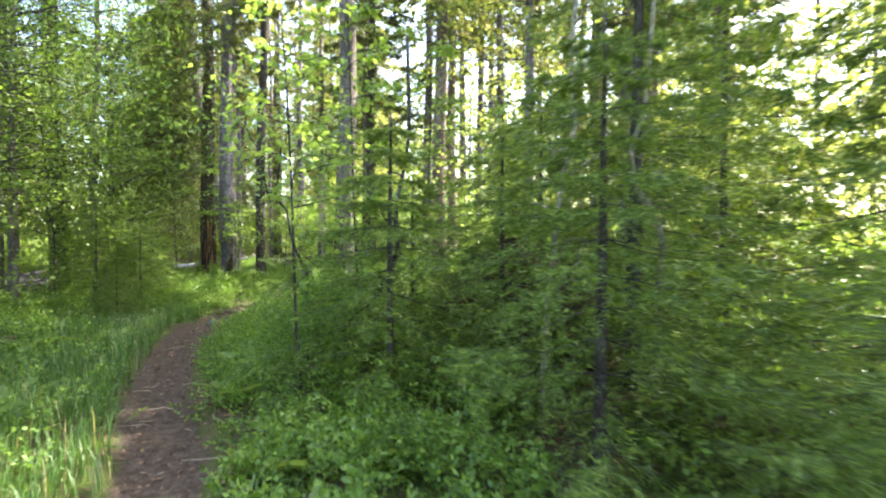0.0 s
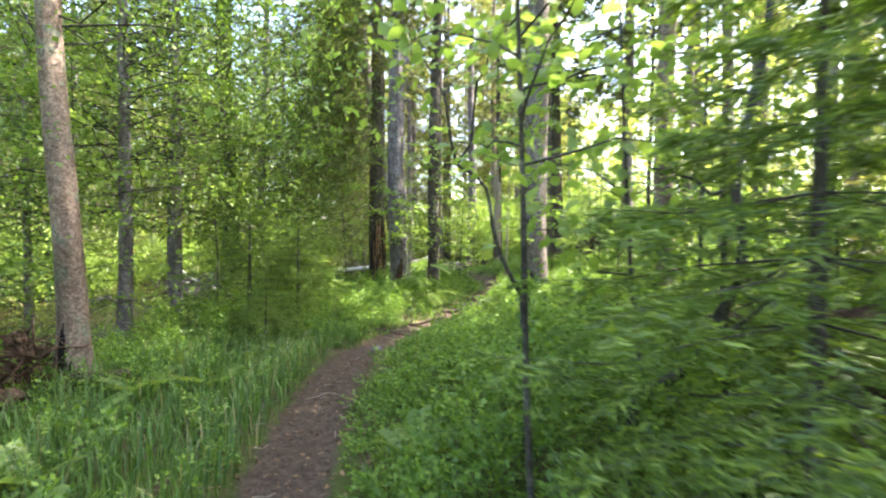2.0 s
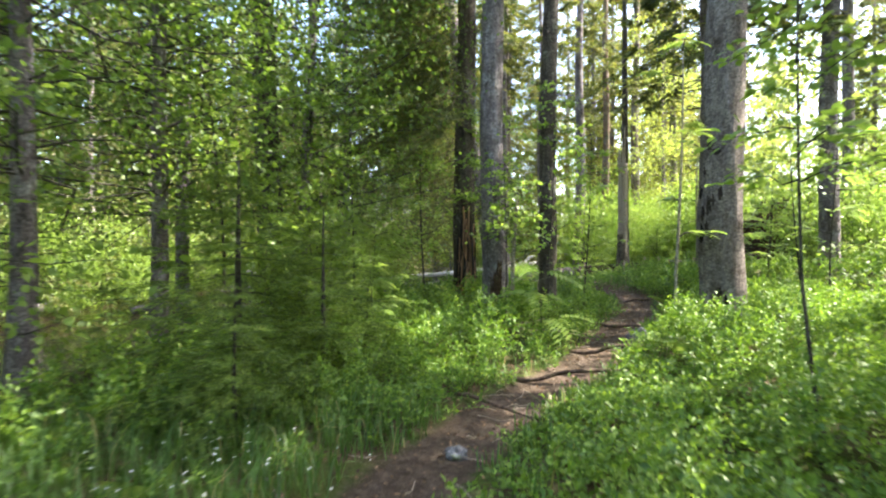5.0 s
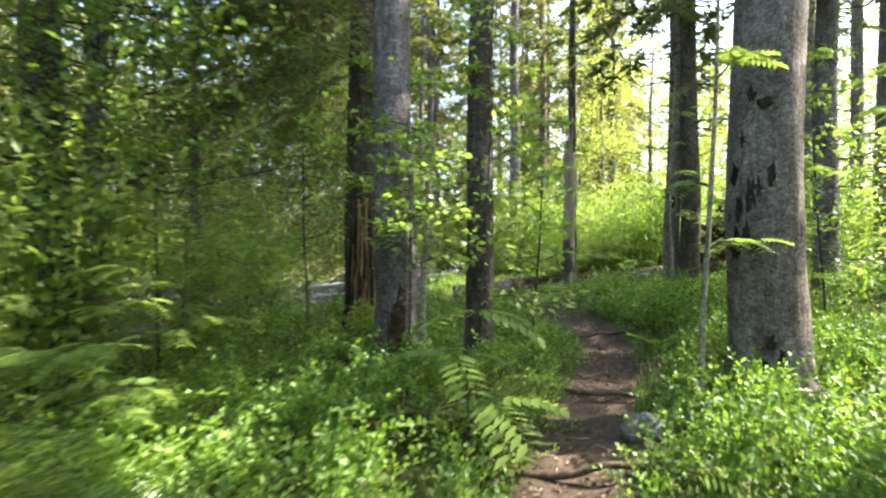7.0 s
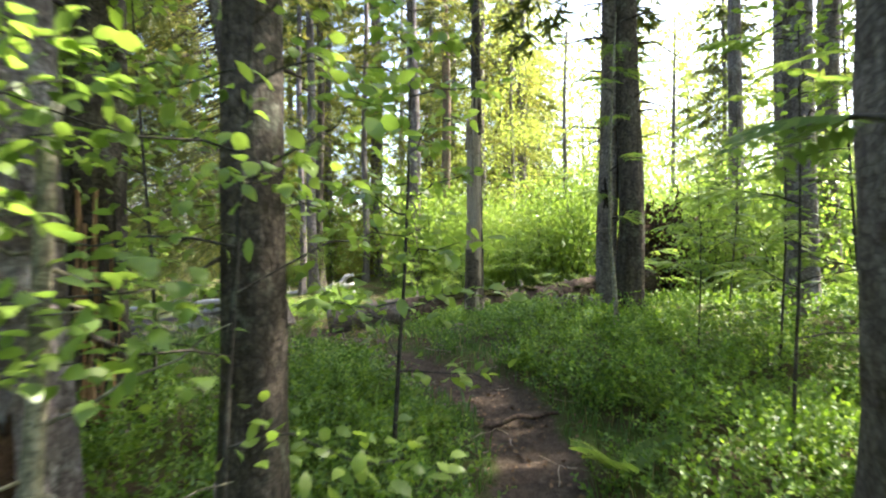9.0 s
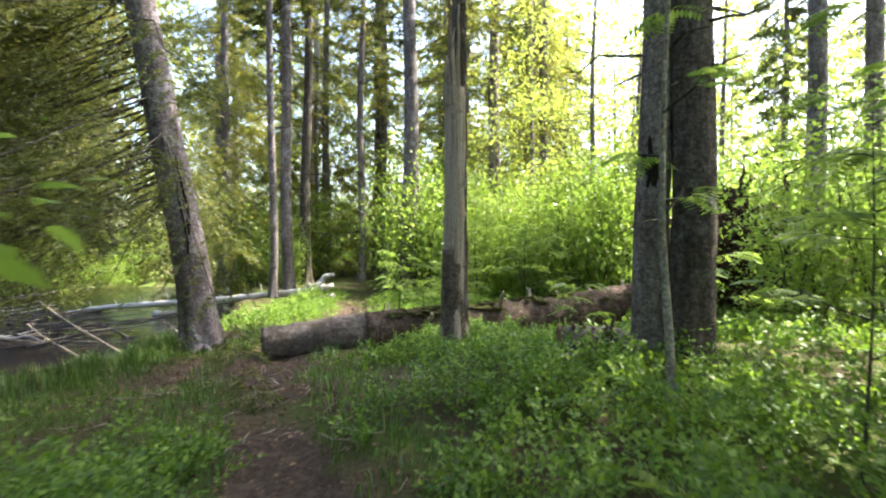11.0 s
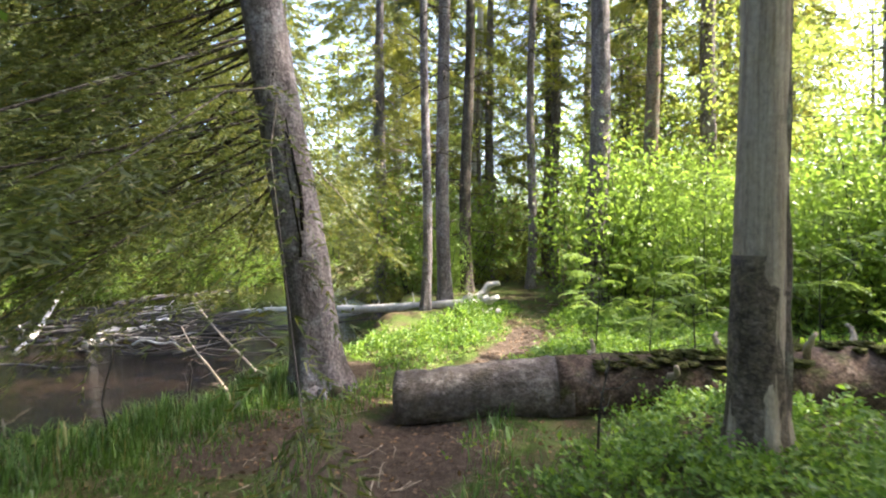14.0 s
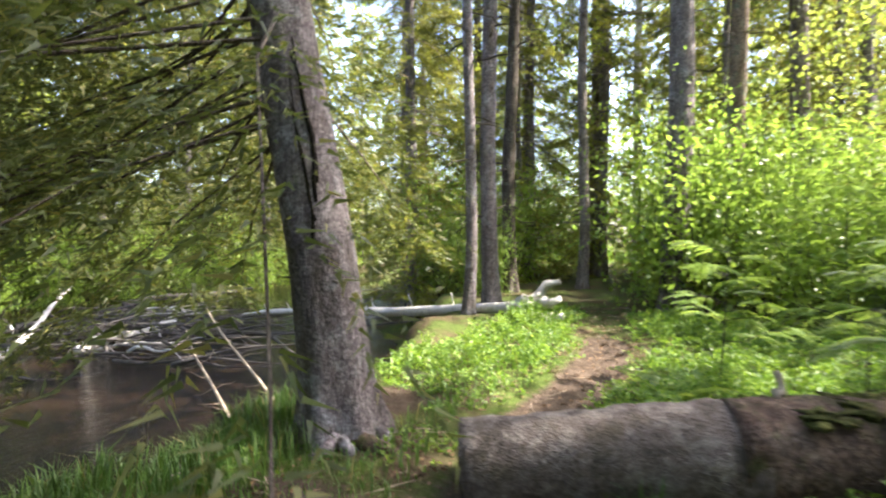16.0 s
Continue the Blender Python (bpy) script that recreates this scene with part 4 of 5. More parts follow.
big, c_big = trunk_of[0]
# holes are not cut in; their shade is the lump's colour
for az, z, w, h in ((-2.5, 1.05, 0.10, 0.17), (-2.62, 1.52, 0.06, 0.12), (-1.45, 0.30, 0.07, 0.1), (-1.85, 0.24, 0.09, 0.11)):
    hollow(big, c_big, az, z, w, h)
for az, z, w, h in ((-2.45, 1.30, 0.05, 0.14), (-2.1, 1.36, 0.07, 0.20), (-2.2, 1.12, 0.06, 0.13), (-1.9, 1.42, 0.06, 0.10), (-1.6, 1.5, 0.05, 0.12), (-2.0, 1.05, 0.05, 0.10), (-2.15, 2.05, 0.06, 0.09), (-1.8, 1.98, 0.10, 0.06), (-2.35, 1.75, 0.04, 0.10), (-1.7, 0.42, 0.06, 0.08)):
    hollow(big, c_big, az, z, w, h, "dark torn patch in the bark")
for z, w, h in ((0.32, 0.09, 0.30), (0.12, 0.07, 0.2)):
    hollow(*trunk_of[2], -2.75, z, w, h, "pale torn wood at the foot", M_DEADWOOD)
for az, z, w, h in ((-1.2, 0.25, 0.16, 0.55), (-0.9, 0.5, 0.10, 0.5), (-1.5, 0.18, 0.12, 0.3)):
    hollow(*trunk_of[1], az, z, w, h, "reddish worn bark at the foot", M_EARTH)
for x, y, dx, dy, dz in ((-5.1, 11.35, 1.0, 0.35, 0.22), (-4.7, 11.9, 1.0, -0.25, 0.02), (-5.0, 10.9, -0.7, 0.5, 0.05), (-7.0, 17.6, 0.5, 0.25, 0.01), (-5.8, 18.2, -0.4, 0.3, 0.0), (-4.5, 18.1, 0.45, -0.1, 0.0), (-3.1, 20.4, 0.8, -0.2, 0.15), (-2.4, 20.7, 0.6, 0.3, 0.3)):
    t = thing("fallen_branch", at_land(x, y, 0.05), "thin bare fallen branch lying among the low plants", "dead branch", "fallen branches on the forest floor")
    limb(t, "stem", (0, 0, 0), (dx, dy, dz), 0.011, 0.005, M_DEADWOOD, 0.03, 9, 6)
    for k in range(3):
        a = rng.uniform(0, 6.28)
        limb(t, "twig", (dx * (0.4 + 0.2 * k), dy * (0.4 + 0.2 * k), dz * (0.4 + 0.2 * k)), (dx * (0.4 + 0.2 * k) + 0.2 * math.cos(a), dy * (0.4 + 0.2 * k) + 0.2 * math.sin(a), dz + 0.05), 0.005, 0.002, M_DEADWOOD, 0.02, 5, 5)
hollow(*trunk_of[3], -1.9, 1.45, 0.10, 0.24, "dark hollow in the trunk")


def crooked(place, pts, r0, r1, mat, label):
    t = thing("crooked_stem", place, label, "young tree")
    q = np.array(pts, float)
    u = np.linspace(0, len(q) - 1, 30)
    line2 = np.stack([np.interp(u, np.arange(len(q)), q[:, c]) for c in range(3)], 1)
    line2[1:-1] = (line2[:-2] + line2[1:-1] + line2[2:]) / 3
    p = Pile()
    tube(p, line2, np.linspace(r0, r1, 30), 9, lambda k, a: 1 + 0.12 * np.sin(2 * a + k * 0.9))
    p.ob("stem", mat, t)
    for k in range(7):
        c = line2[8 + 3 * k]
        a = rng.uniform(0, 6.28)
        limb(t, "twig", c, c + np.array([0.35 * math.cos(a), 0.35 * math.sin(a), rng.uniform(0, 0.3)]), r1 * 0.8, 0.002, mat, 0.04, 6, 5)


crooked(at_land(-0.95, 5.0), [(0, 0, 0), (0.08, 0.05, 0.62), (0.28, 0.1, 0.72), (0.45, 0.1, 1.02), (0.52, 0.12, 1.25), (0.47, 0.15, 1.55), (0.62, 0.15, 2.2), (0.6, 0.1, 3.2)], 0.03, 0.016, M_STEM, "crooked grey stem with bare twigs among the spruces")
crooked(at_land(0.66, 3.65), [(0, 0, -0.05), (0.03, 0, 0.7), (0.1, 0.05, 1.3), (0.16, 0.1, 1.75), (0.25, 0.1, 2.1), (0.2, 0.1, 2.5), (0.27, 0.1, 3.2)], 0.024, 0.014, M_PALE_STEM, "pale thin crooked stem leaning among the spruces")
crooked(at_land(1.55, 3.95), [(0, 0, -0.05), (0.02, 0, 0.8), (0.05, 0, 1.3), (-0.15, 0.05, 1.65), (-0.18, 0.05, 1.9), (-0.05, 0.1, 2.2), (0, 0.1, 3.0)], 0.026, 0.014, M_PALE_STEM, "pale twisted stem beside a spruce")
t = thing("dark_root_mound", at_land(0.75, 5.6), "dark earth mound with torn roots under the spruces", "root plate")
for k in range(4):
    p = Pile()
    blob(p, (rng.uniform(-0.5, 0.5), rng.uniform(-0.3, 0.3), rng.uniform(0.1, 0.7)), (0.45, 0.35, 0.4), 0.5, 14, k * 5.3, 5)
    p.ob("earth_clod", M_EARTH, t)
for k in range(16):
    a = rng.uniform(0, 6.28)
    c = np.array([0.3 * math.cos(a), -0.2, 0.6 + 0.3 * math.sin(a)])
    limb(t, "root", c, c + np.array([math.cos(a) * 0.5, -0.3, math.sin(a) * 0.3]), 0.02, 0.004, M_EARTH, 0.08, 6, 5)

for x, y, h in ((-8.35, 18.25, 0.75), (-8.6, 19.0, 0.5), (-5.15, 19.1, 0.6)):
    t = thing("dead_sapling", at_land(x, y), "thin bare dead sapling standing in the grass", "dead branch")
    limb(t, "stem", (0, 0, -0.05), (0.05, 0.02, h), 0.009, 0.004, M_STEM, 0.02, 8, 6)
    for k in range(4):
        a = rng.uniform(0, 6.28)
        limb(t, "twig", (0.03, 0, h * (0.5 + 0.12 * k)), (0.03 + 0.2 * math.cos(a), 0.2 * math.sin(a), h * (0.6 + 0.15 * k)), 0.004, 0.002, M_STEM, 0.02, 5, 4)

# ---- young spruces ----
YOUNG = [(-0.42, 4.30, 2.3, 1.25), (0.9, 3.1, 2.6, 1.3), (0.55, 5.0, 2.4, 1.35), (1.55, 4.4, 5.2, 1.9), (1.7, 1.9, 1.5, 0.95), (-0.35, 6.0, 1.9, 1.1),
         (1.2, 6.8, 3.2, 1.5), (2.9, 5.6, 4.6, 1.8), (-5.8, 8.95, 1.8, 1.3), (-5.3, 9.4, 1.45, 1.05), (-5.0, 8.2, 0.95, 0.7), (2.6, 3.0, 3.4, 1.6), (-0.9, 8.9, 1.5, 0.7), (-3.6, 2.9, 1.0, 0.5)]
protos = [young_spruce("young_spruce", at_land(x, y), h, w, "bushy young spruce with fresh light green tips", density=1.15) for x, y, h, w in YOUNG[:4]]
for k, (x, y, h, w) in enumerate(YOUNG[4:]):
    src = protos[k % 3]
    sc = h / (2.3, 2.6, 2.4)[k % 3]
    copy_thing(src, Matrix.Translation(at_land(x, y)) @ Matrix.Rotation(k * 1.3, 4, "Z") @ Matrix.Diagonal((w / 1.3, w / 1.3, sc, 1)))

# ---- saplings ----
t = thing("bent_sapling", at_land(-1.5, 5.9), "dark bent young tree arching over the bushes", "young tree")
limb(t, "stem", (0, 0, -0.05), (0.0, 0, 1.0), 0.017, 0.015, M_STEM, 0.02, 8, 8)
limb(t, "upper_stem", (0, 0, 0.98), (-0.38, -0.12, 1.78), 0.015, 0.010, M_STEM, 0.05, 10, 8)
limb(t, "fork", (-0.38, -0.12, 1.78), (-0.6, -0.2, 2.6), 0.011, 0.004, M_STEM, 0.06, 8, 6)
limb(t, "fork", (-0.38, -0.12, 1.78), (-0.2, 0.1, 2.7), 0.010, 0.004, M_STEM, 0.06, 8, 6)
green = Pile()
m = 620
leaves(green, np.array([-0.4, 0, 2.6]) + rng.normal(0, 1, (m, 3)) * [0.6, 0.6, 0.32], sphere_ways(m, -0.3), 0.075, 0.05)
green.ob("leaves", M_DECID, t)
SAP = [  # x, y, height, spread, leaves, leaf, radius
    (-1.23, 4.63, 3.4, 0.7, 420, 0.075, 0.016), (-1.9, 9.3, 3.2, 0.8, 700, 0.075, 0.012), (-0.2, 7.6, 4.2, 1.2, 1300, 0.08, 0.02),
    (1.3, 9.2, 3.2, 1.1, 1000, 0.085, 0.018), (-7.0, 7.4, 3.8, 1.3, 1500, 0.085, 0.02), (-7.4, 10.2, 4.2, 1.4, 1700, 0.085, 0.02), (-4.4, 2.6, 3.2, 0.9, 800, 0.08, 0.014),
    (-6.9, 12.0, 3.4, 1.2, 1300, 0.08, 0.016), (-4.15, 13.9, 2.6, 0.7, 420, 0.085, 0.013), (-5.9, 14.4, 3.3, 1.1, 1200, 0.085, 0.015), (-7.4, 14.9, 3.6, 1.2, 1300, 0.085, 0.018),
    (-4.75, 12.2, 2.1, 0.6, 520, 0.068, 0.010), (-4.35, 12.75, 3.2, 0.9, 900, 0.068, 0.012), (-0.75, 5.3, 3.9, 0.9, 900, 0.085, 0.014), (-1.3, 15.3, 3.2, 0.9, 650, 0.08, 0.013), (1.6, 14.8, 3.0, 1.1, 1000, 0.09, 0.018)]
for k, (x, y, h, w, nl, lf, r) in enumerate(SAP):
    sapling("leafy_sapling", at_land(x, y), h, w, nl, ("thin sapling with a crooked dark stem and light green leaves", "slender broadleaved sapling with flat sprays of fresh leaves")[k % 2], lf, r=r, low=0.45 if k in (0, 1, 11) else 0.2, lean=(rng.normal(0, 0.03), rng.normal(0, 0.03)))
ROW = [  # x, y, height, spread, feathered leaves, radius
    (-2.80, 12.30, 3.6, 0.45, 46, 0.022), (-2.68, 16.82, 3.2, 0.5, 46, 0.026), (-2.2, 14.2, 2.3, 0.7, 60, 0.011), (-1.7, 15.6, 2.0, 0.7, 60, 0.010), (-2.1, 16.2, 1.5, 0.6, 50, 0.008),
    (-5.9, 11.0, 1.0, 0.6, 50, 0.008), (-6.5, 11.8, 1.3, 0.7, 60, 0.009), (-5.4, 10.1, 0.8, 0.5, 36, 0.007), (-5.2, 20.9, 0.9, 0.7, 46, 0.007), (-4.9, 21.6, 1.1, 0.8, 60, 0.008),
    (-3.9, 22.3, 1.5, 0.9, 70, 0.009), (-6.0, 22.3, 1.1, 0.8, 60, 0.008), (-1.6, 17.0, 2.2, 0.8, 70, 0.010), (-4.1, 11.6, 0.8, 0.26, 12, 0.006), (-2.0, 19.3, 1.0, 0.7, 50, 0.008), (-5.0, 24.2, 2.2, 0.9, 80, 0.010),
    (-1.2, 13.6, 2.6, 0.8, 70, 0.012), (-3.1, 20.2, 0.7, 0.5, 34, 0.006)]
for k, (x, y, h, w, nl, r) in enumerate(ROW):
    rowan("rowan_sapling", at_land(x, y), h, w, nl, ("pale thin rowan stem with a few feathered leaves", "low rowan sapling with feathered green leaves")[h < 2.4], r, leaflet=0.075 if k != 13 else 0.15, L=0.2 if k != 13 else 0.36, bark=M_PALE_STEM if k < 2 else M_STEM, low=0.3, pairs=7)

# ---- farther trees, copied from a few ----
def far_spruce(place, h, spread, label, n=110):
    t = thing("spruce_tree", place, label, "tree", group="spruces of the wood around")
    _, centre = trunk_mesh("trunk", t, h, 0.16, (0, 0), M_SPRUCE_BARK, 1.25, 10)
    spruce_crown(t, centre, 0.5, h - 0.3, spread, n, None, 0.5, M_OLDNEEDLE, 30, 0.15, 12, wide=0.24)
    return t


def far_broad(place, h, spread, n, leaf, label, low=0.08, mat=M_FAR):
    t = thing("broadleaved_tree", place, label, "tree", group="broadleaved trees of the wood around")
    _, centre = trunk_mesh("trunk", t, h, 0.10, (0.01, 0), M_SPRUCE_BARK, 1.2, 9)
    broad_crown(t, centre, h * low, h, spread, n, leaf, mat, "crown")
    return t


def bank_tree():
    t = far_broad((0, 0, 0), 8.5, 2.5, 17000, 0.062, "leafy alder leaning out over the river bank", 0.21, M_BANK)
    return t


def bush(place, h, spread, n, leaf, label):
    t = thing("leafy_bush", place, label, "bush", group="bushes of the wood around")
    green, wood = Pile(), Pile()
    for k in range(12):
        a = rng.uniform(0, 6.28)
        e = np.array([math.cos(a) * spread * rng.uniform(0.1, 0.8), math.sin(a) * spread * rng.uniform(0.1, 0.8), h * rng.uniform(0.6, 1.05)])
        pts = wander((0.15 * math.cos(a), 0.15 * math.sin(a), -0.1), e, 7, 0.08)
        tube(wood, pts, np.linspace(0.012, 0.003, 7), 3, cap=False)
        m = n // 12
        u = rng.uniform(0.12, 1.05, m)
        at = np.stack([np.interp(u, np.linspace(0, 1, 7), pts[:, i]) for i in range(3)], 1) + rng.normal(0, 1, (m, 3)) * [0.27 * spread, 0.27 * spread, 0.09 * h]
        at[:, 2] = np.abs(at[:, 2])
        leaves(green, at, sphere_ways(m, -0.2), leaf, leaf * 0.65)
    wood.ob("stem", M_STEM, t, kind="stuff")
    green.ob("leaves", M_DECID, t)
    return t


def scatter(n, x0, x1, y0, y1, gap, ok):
    out = []
    for _ in range(n * 30):
        x, y = rng.uniform(x0, x1), rng.uniform(y0, y1)
        if ok(x, y) and all((x - a) ** 2 + (y - b) ** 2 > gap * gap for a, b in out):
            out.append((x, y))
        if len(out) >= n:
            break
    return out


def dry(x, y):
    return x > np.interp(y, SHORE_Y, SHORE_X) + 0.8 or x < np.interp(y, FAR_Y, FAR_X) - 0.8


def spread_out(protos, spots, lo, hi):
    for k, (x, y) in enumerate(spots):
        s = rng.uniform(lo, hi)
        m = Matrix.Translation(at_land(x, y, -0.05)) @ Matrix.Rotation(rng.uniform(0, 6.28), 4, "Z") @ Matrix.Diagonal((s, s, s * rng.uniform(0.9, 1.15), 1))
        if k < len(protos):
            protos[k].matrix_world = m
        else:
            copy_thing(protos[k % len(protos)], m)


spruces = [far_spruce((0, 0, 0), 15, 2.6, "tall dark spruce with drooping boughs in the wood"), far_spruce((0, 0, 0), 12, 2.2, "spruce with hanging grey green boughs in the wood")]
ring = scatter(28, -48, 30, -14, 58, 3.0, lambda x, y: dry(x, y) and (x < -20 or x > 10 or y > 34 or y < -5) and trail_far(x, y) > 2.5)
far_shore = [(float(np.interp(q, FAR_Y, FAR_X)) - 1.6 - 1.5 * (k % 2), q) for k, q in enumerate(np.arange(3, 42, 1.7))]
far_shore += [(x - 3.6, y + 1.0) for x, y in far_shore[2:]]
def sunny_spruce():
    t = thing("spruce_tree", (0, 0, 0), "spruce with sun painted into its needles and long drooping boughs down to the ground", "tree", "spruces of the wood around")
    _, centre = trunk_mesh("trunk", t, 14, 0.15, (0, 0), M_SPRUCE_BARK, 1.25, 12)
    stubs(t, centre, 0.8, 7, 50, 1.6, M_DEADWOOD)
    # needle colour stands for the sun on this crown
    spruce_crown(t, centre, 0.7, 13.5, 2.7, 150, None, 0.55, M_SUN_PAINTED_NEEDLE, 40, 0.09, 16, wide=0.2)
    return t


# added tree: its crown stays above the view and blocks the sun
def shade_spruce():
    t = thing("spruce_tree", (0, 0, 0), "tall spruce added for shade, with a bare trunk and a high dense crown", "tree", "spruces of the wood around")
    _, centre = trunk_mesh("trunk", t, 18, 0.17, (0, 0), M_SPRUCE_BARK, 1.25, 12)
    stubs(t, centre, 2.0, 8, 30, 0.8, M_DARK_BARK)
    spruce_crown(t, centre, 8.5, 17.6, 2.8, 75, None, 0.4, M_OLDNEEDLE, 24, 0.15, 12, wide=0.24)
    return t


# spots chosen so that these unseen crowns shade clearing, grass and path
spread_out([shade_spruce()], [(1.4, 21.4), (3.6, 22.8), (3.0, 19.4), (0.8, 24.2), (8.2, 7.8), (6.6, 6.0), (4.4, 25.2), (2.2, 25.4), (3.4, 9.9), (3.0, 13.2), (4.3, 11.4)], 0.9, 1.1)
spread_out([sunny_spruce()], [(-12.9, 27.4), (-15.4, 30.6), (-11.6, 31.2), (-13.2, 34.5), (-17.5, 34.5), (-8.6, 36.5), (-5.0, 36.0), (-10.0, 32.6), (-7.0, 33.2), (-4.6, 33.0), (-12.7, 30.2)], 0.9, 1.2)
# the three spots right after far_shore are added to shade grass and path
spread_out(spruces, far_shore + [(3.0, 10.6), (4.6, 9.0), (5.6, 3.8), (3.0, 32.0), (7.0, 34.0), (0.0, 36.0), (12.0, 30.0), (-3.5, 37.5)] + ring, 0.8, 1.25)
broads = [far_broad((0, 0, 0), 9, 2.4, 5000, 0.115, "light green leafy tree in the wood"), far_broad((0, 0, 0), 7, 2.0, 4400, 0.11, "young leafy tree with sunlit yellow green leaves")]
spread_out([bank_tree()], [(-7.7, 9.6), (-7.6, 4.0), (-8.6, 6.8), (-6.4, 1.8), (-8.9, 14.4), (-9.0, 10.9), (-8.0, 12.3), (-9.6, 8.6), (-7.0, 8.0)], 0.75, 1.1)
# first spot is a tree added to shade the grass by the path
leafy = [(1.6, 10.6), (-1.5, 31), (1.5, 33), (4.5, 30), (-4.0, 34.5), (7.5, 26), (4.2, 8.5), (4.6, 13.5), (4.6, 18.0), (-5.2, 1.0), (6, 21), (-1.6, 28.5), (-4.4, 29.8), (-6.8, 30.4), (-2.8, 26.8)]
leafy += scatter(24, -40, 20, -9, 52, 2.6, lambda x, y: dry(x, y) and (x < -20 or x > 5.5 or y > 30 or y < -4) and trail_far(x, y) > 2.5)
spread_out(broads, [(x, y) for x, y in leafy], 0.75, 1.2)
bushes = [bush((0, 0, 0), 2.6, 1.3, 5200, 0.075, "dense light green bush in the wood"), bush((0, 0, 0), 2.0, 1.1, 4200, 0.07, "low leafy bush with fresh green leaves")]
low_ones = scatter(30, -8, 5, 23.5, 34, 1.0, lambda x, y: dry(x, y) and trail_far(x, y) > 1.2 and y > 23.6 + 0.25 * abs(x + 3))
low_ones += scatter(22, -30, 12, -8, 40, 1.6, lambda x, y: dry(x, y) and (x < -19 or x > 2.2 + 0.05 * y or y > 33 or y < -3) and trail_far(x, y) > 2)
low_ones += scatter(30, -9, 2, 24.5, 31, 0.9, lambda x, y: dry(x, y) and trail_far(x, y) > 1.0 and y > 24.2 + 0.2 * abs(x + 3))
low_ones += [(-10.6, 26.6), (-12.0, 27.6), (-13.8, 29.6), (-11.4, 29.5), (-8.3, 14.8), (-7.7, 11.6), (-8.1, 13.4), (-0.6, 20.9), (0.4, 21.0)]
low_ones += [(float(np.interp(q, FAR_Y, FAR_X)) - 0.2 - 0.6 * (k % 3), q) for k, q in enumerate(np.arange(3, 40, 0.8))]
spread_out(bushes, low_ones, 0.7, 1.3)

# ---- the wood beyond, too far to tell apart ----
far = Pile()
m = 130000
ang, dist = rng.uniform(0, 2 * np.pi, m), rng.uniform(34, 60, m)
fx, fy = -6 + dist * np.cos(ang), 14 + dist * np.sin(ang)
clumpy = np.sin(ang * 23) * 2.5 + np.sin(ang * 51 + 1) * 1.6 + np.sin(ang * 113) * 1.0
fz = land(fx, fy).clip(-0.7) + rng.uniform(0, 1, m) ** 1.1 * (17.5 + clumpy)
leaves(far, np.stack([fx, fy, fz], 1), sphere_ways(m, -0.2), 0.42, 0.28)
far.ob("distant_foliage", M_FAR, kind="stuff", label="leaves of the distant wood")["category"] = "trees"

# ---- undergrowth ----
def grown(x, y):
    """Where the blueberry grows, 0 to 1."""
    d = trail_far(x, y)
    k = smooth(d, 0.28, 0.55)
    meadow = (x > -10) & (y < 8.6) & (x < np.interp(y, [p[1] for p in TRAIL[:10]], [p[0] for p in TRAIL[:10]]))
    k = np.where(meadow, k * np.where(d > 1.3, 0.4, 0.1), k)
    for cx, cy, cr in ((-6.3, 18.9, 1.5), (-5.0, 17.6, 1.1), (-7.7, 18.4, 1.5), (-7.9, 20.4, 0.7), (-6.2, 16.8, 1.1), (-4.4, 15.9, 0.5), (-3.7, 10.0, 0.5), (-3.9, 16.6, 0.5), (-4.4, 17.9, 0.9)):
        k = k * (0.06 + 0.94 * smooth(np.hypot(x - cx, y - cy), cr * 0.55, cr))
    wet = (x < np.interp(y, SHORE_Y, SHORE_X) + 0.55) & (x > np.interp(y, FAR_Y, FAR_X) - 0.3)
    clearing = (x > -12) & (y > 14.8) & (y < 20.8) & (x < -5.2 + 0.25 * (y - 17.5).clip(-2, 0))
    k = np.where(clearing, k * 0.05, k)
    return np.where(wet, 0, k)


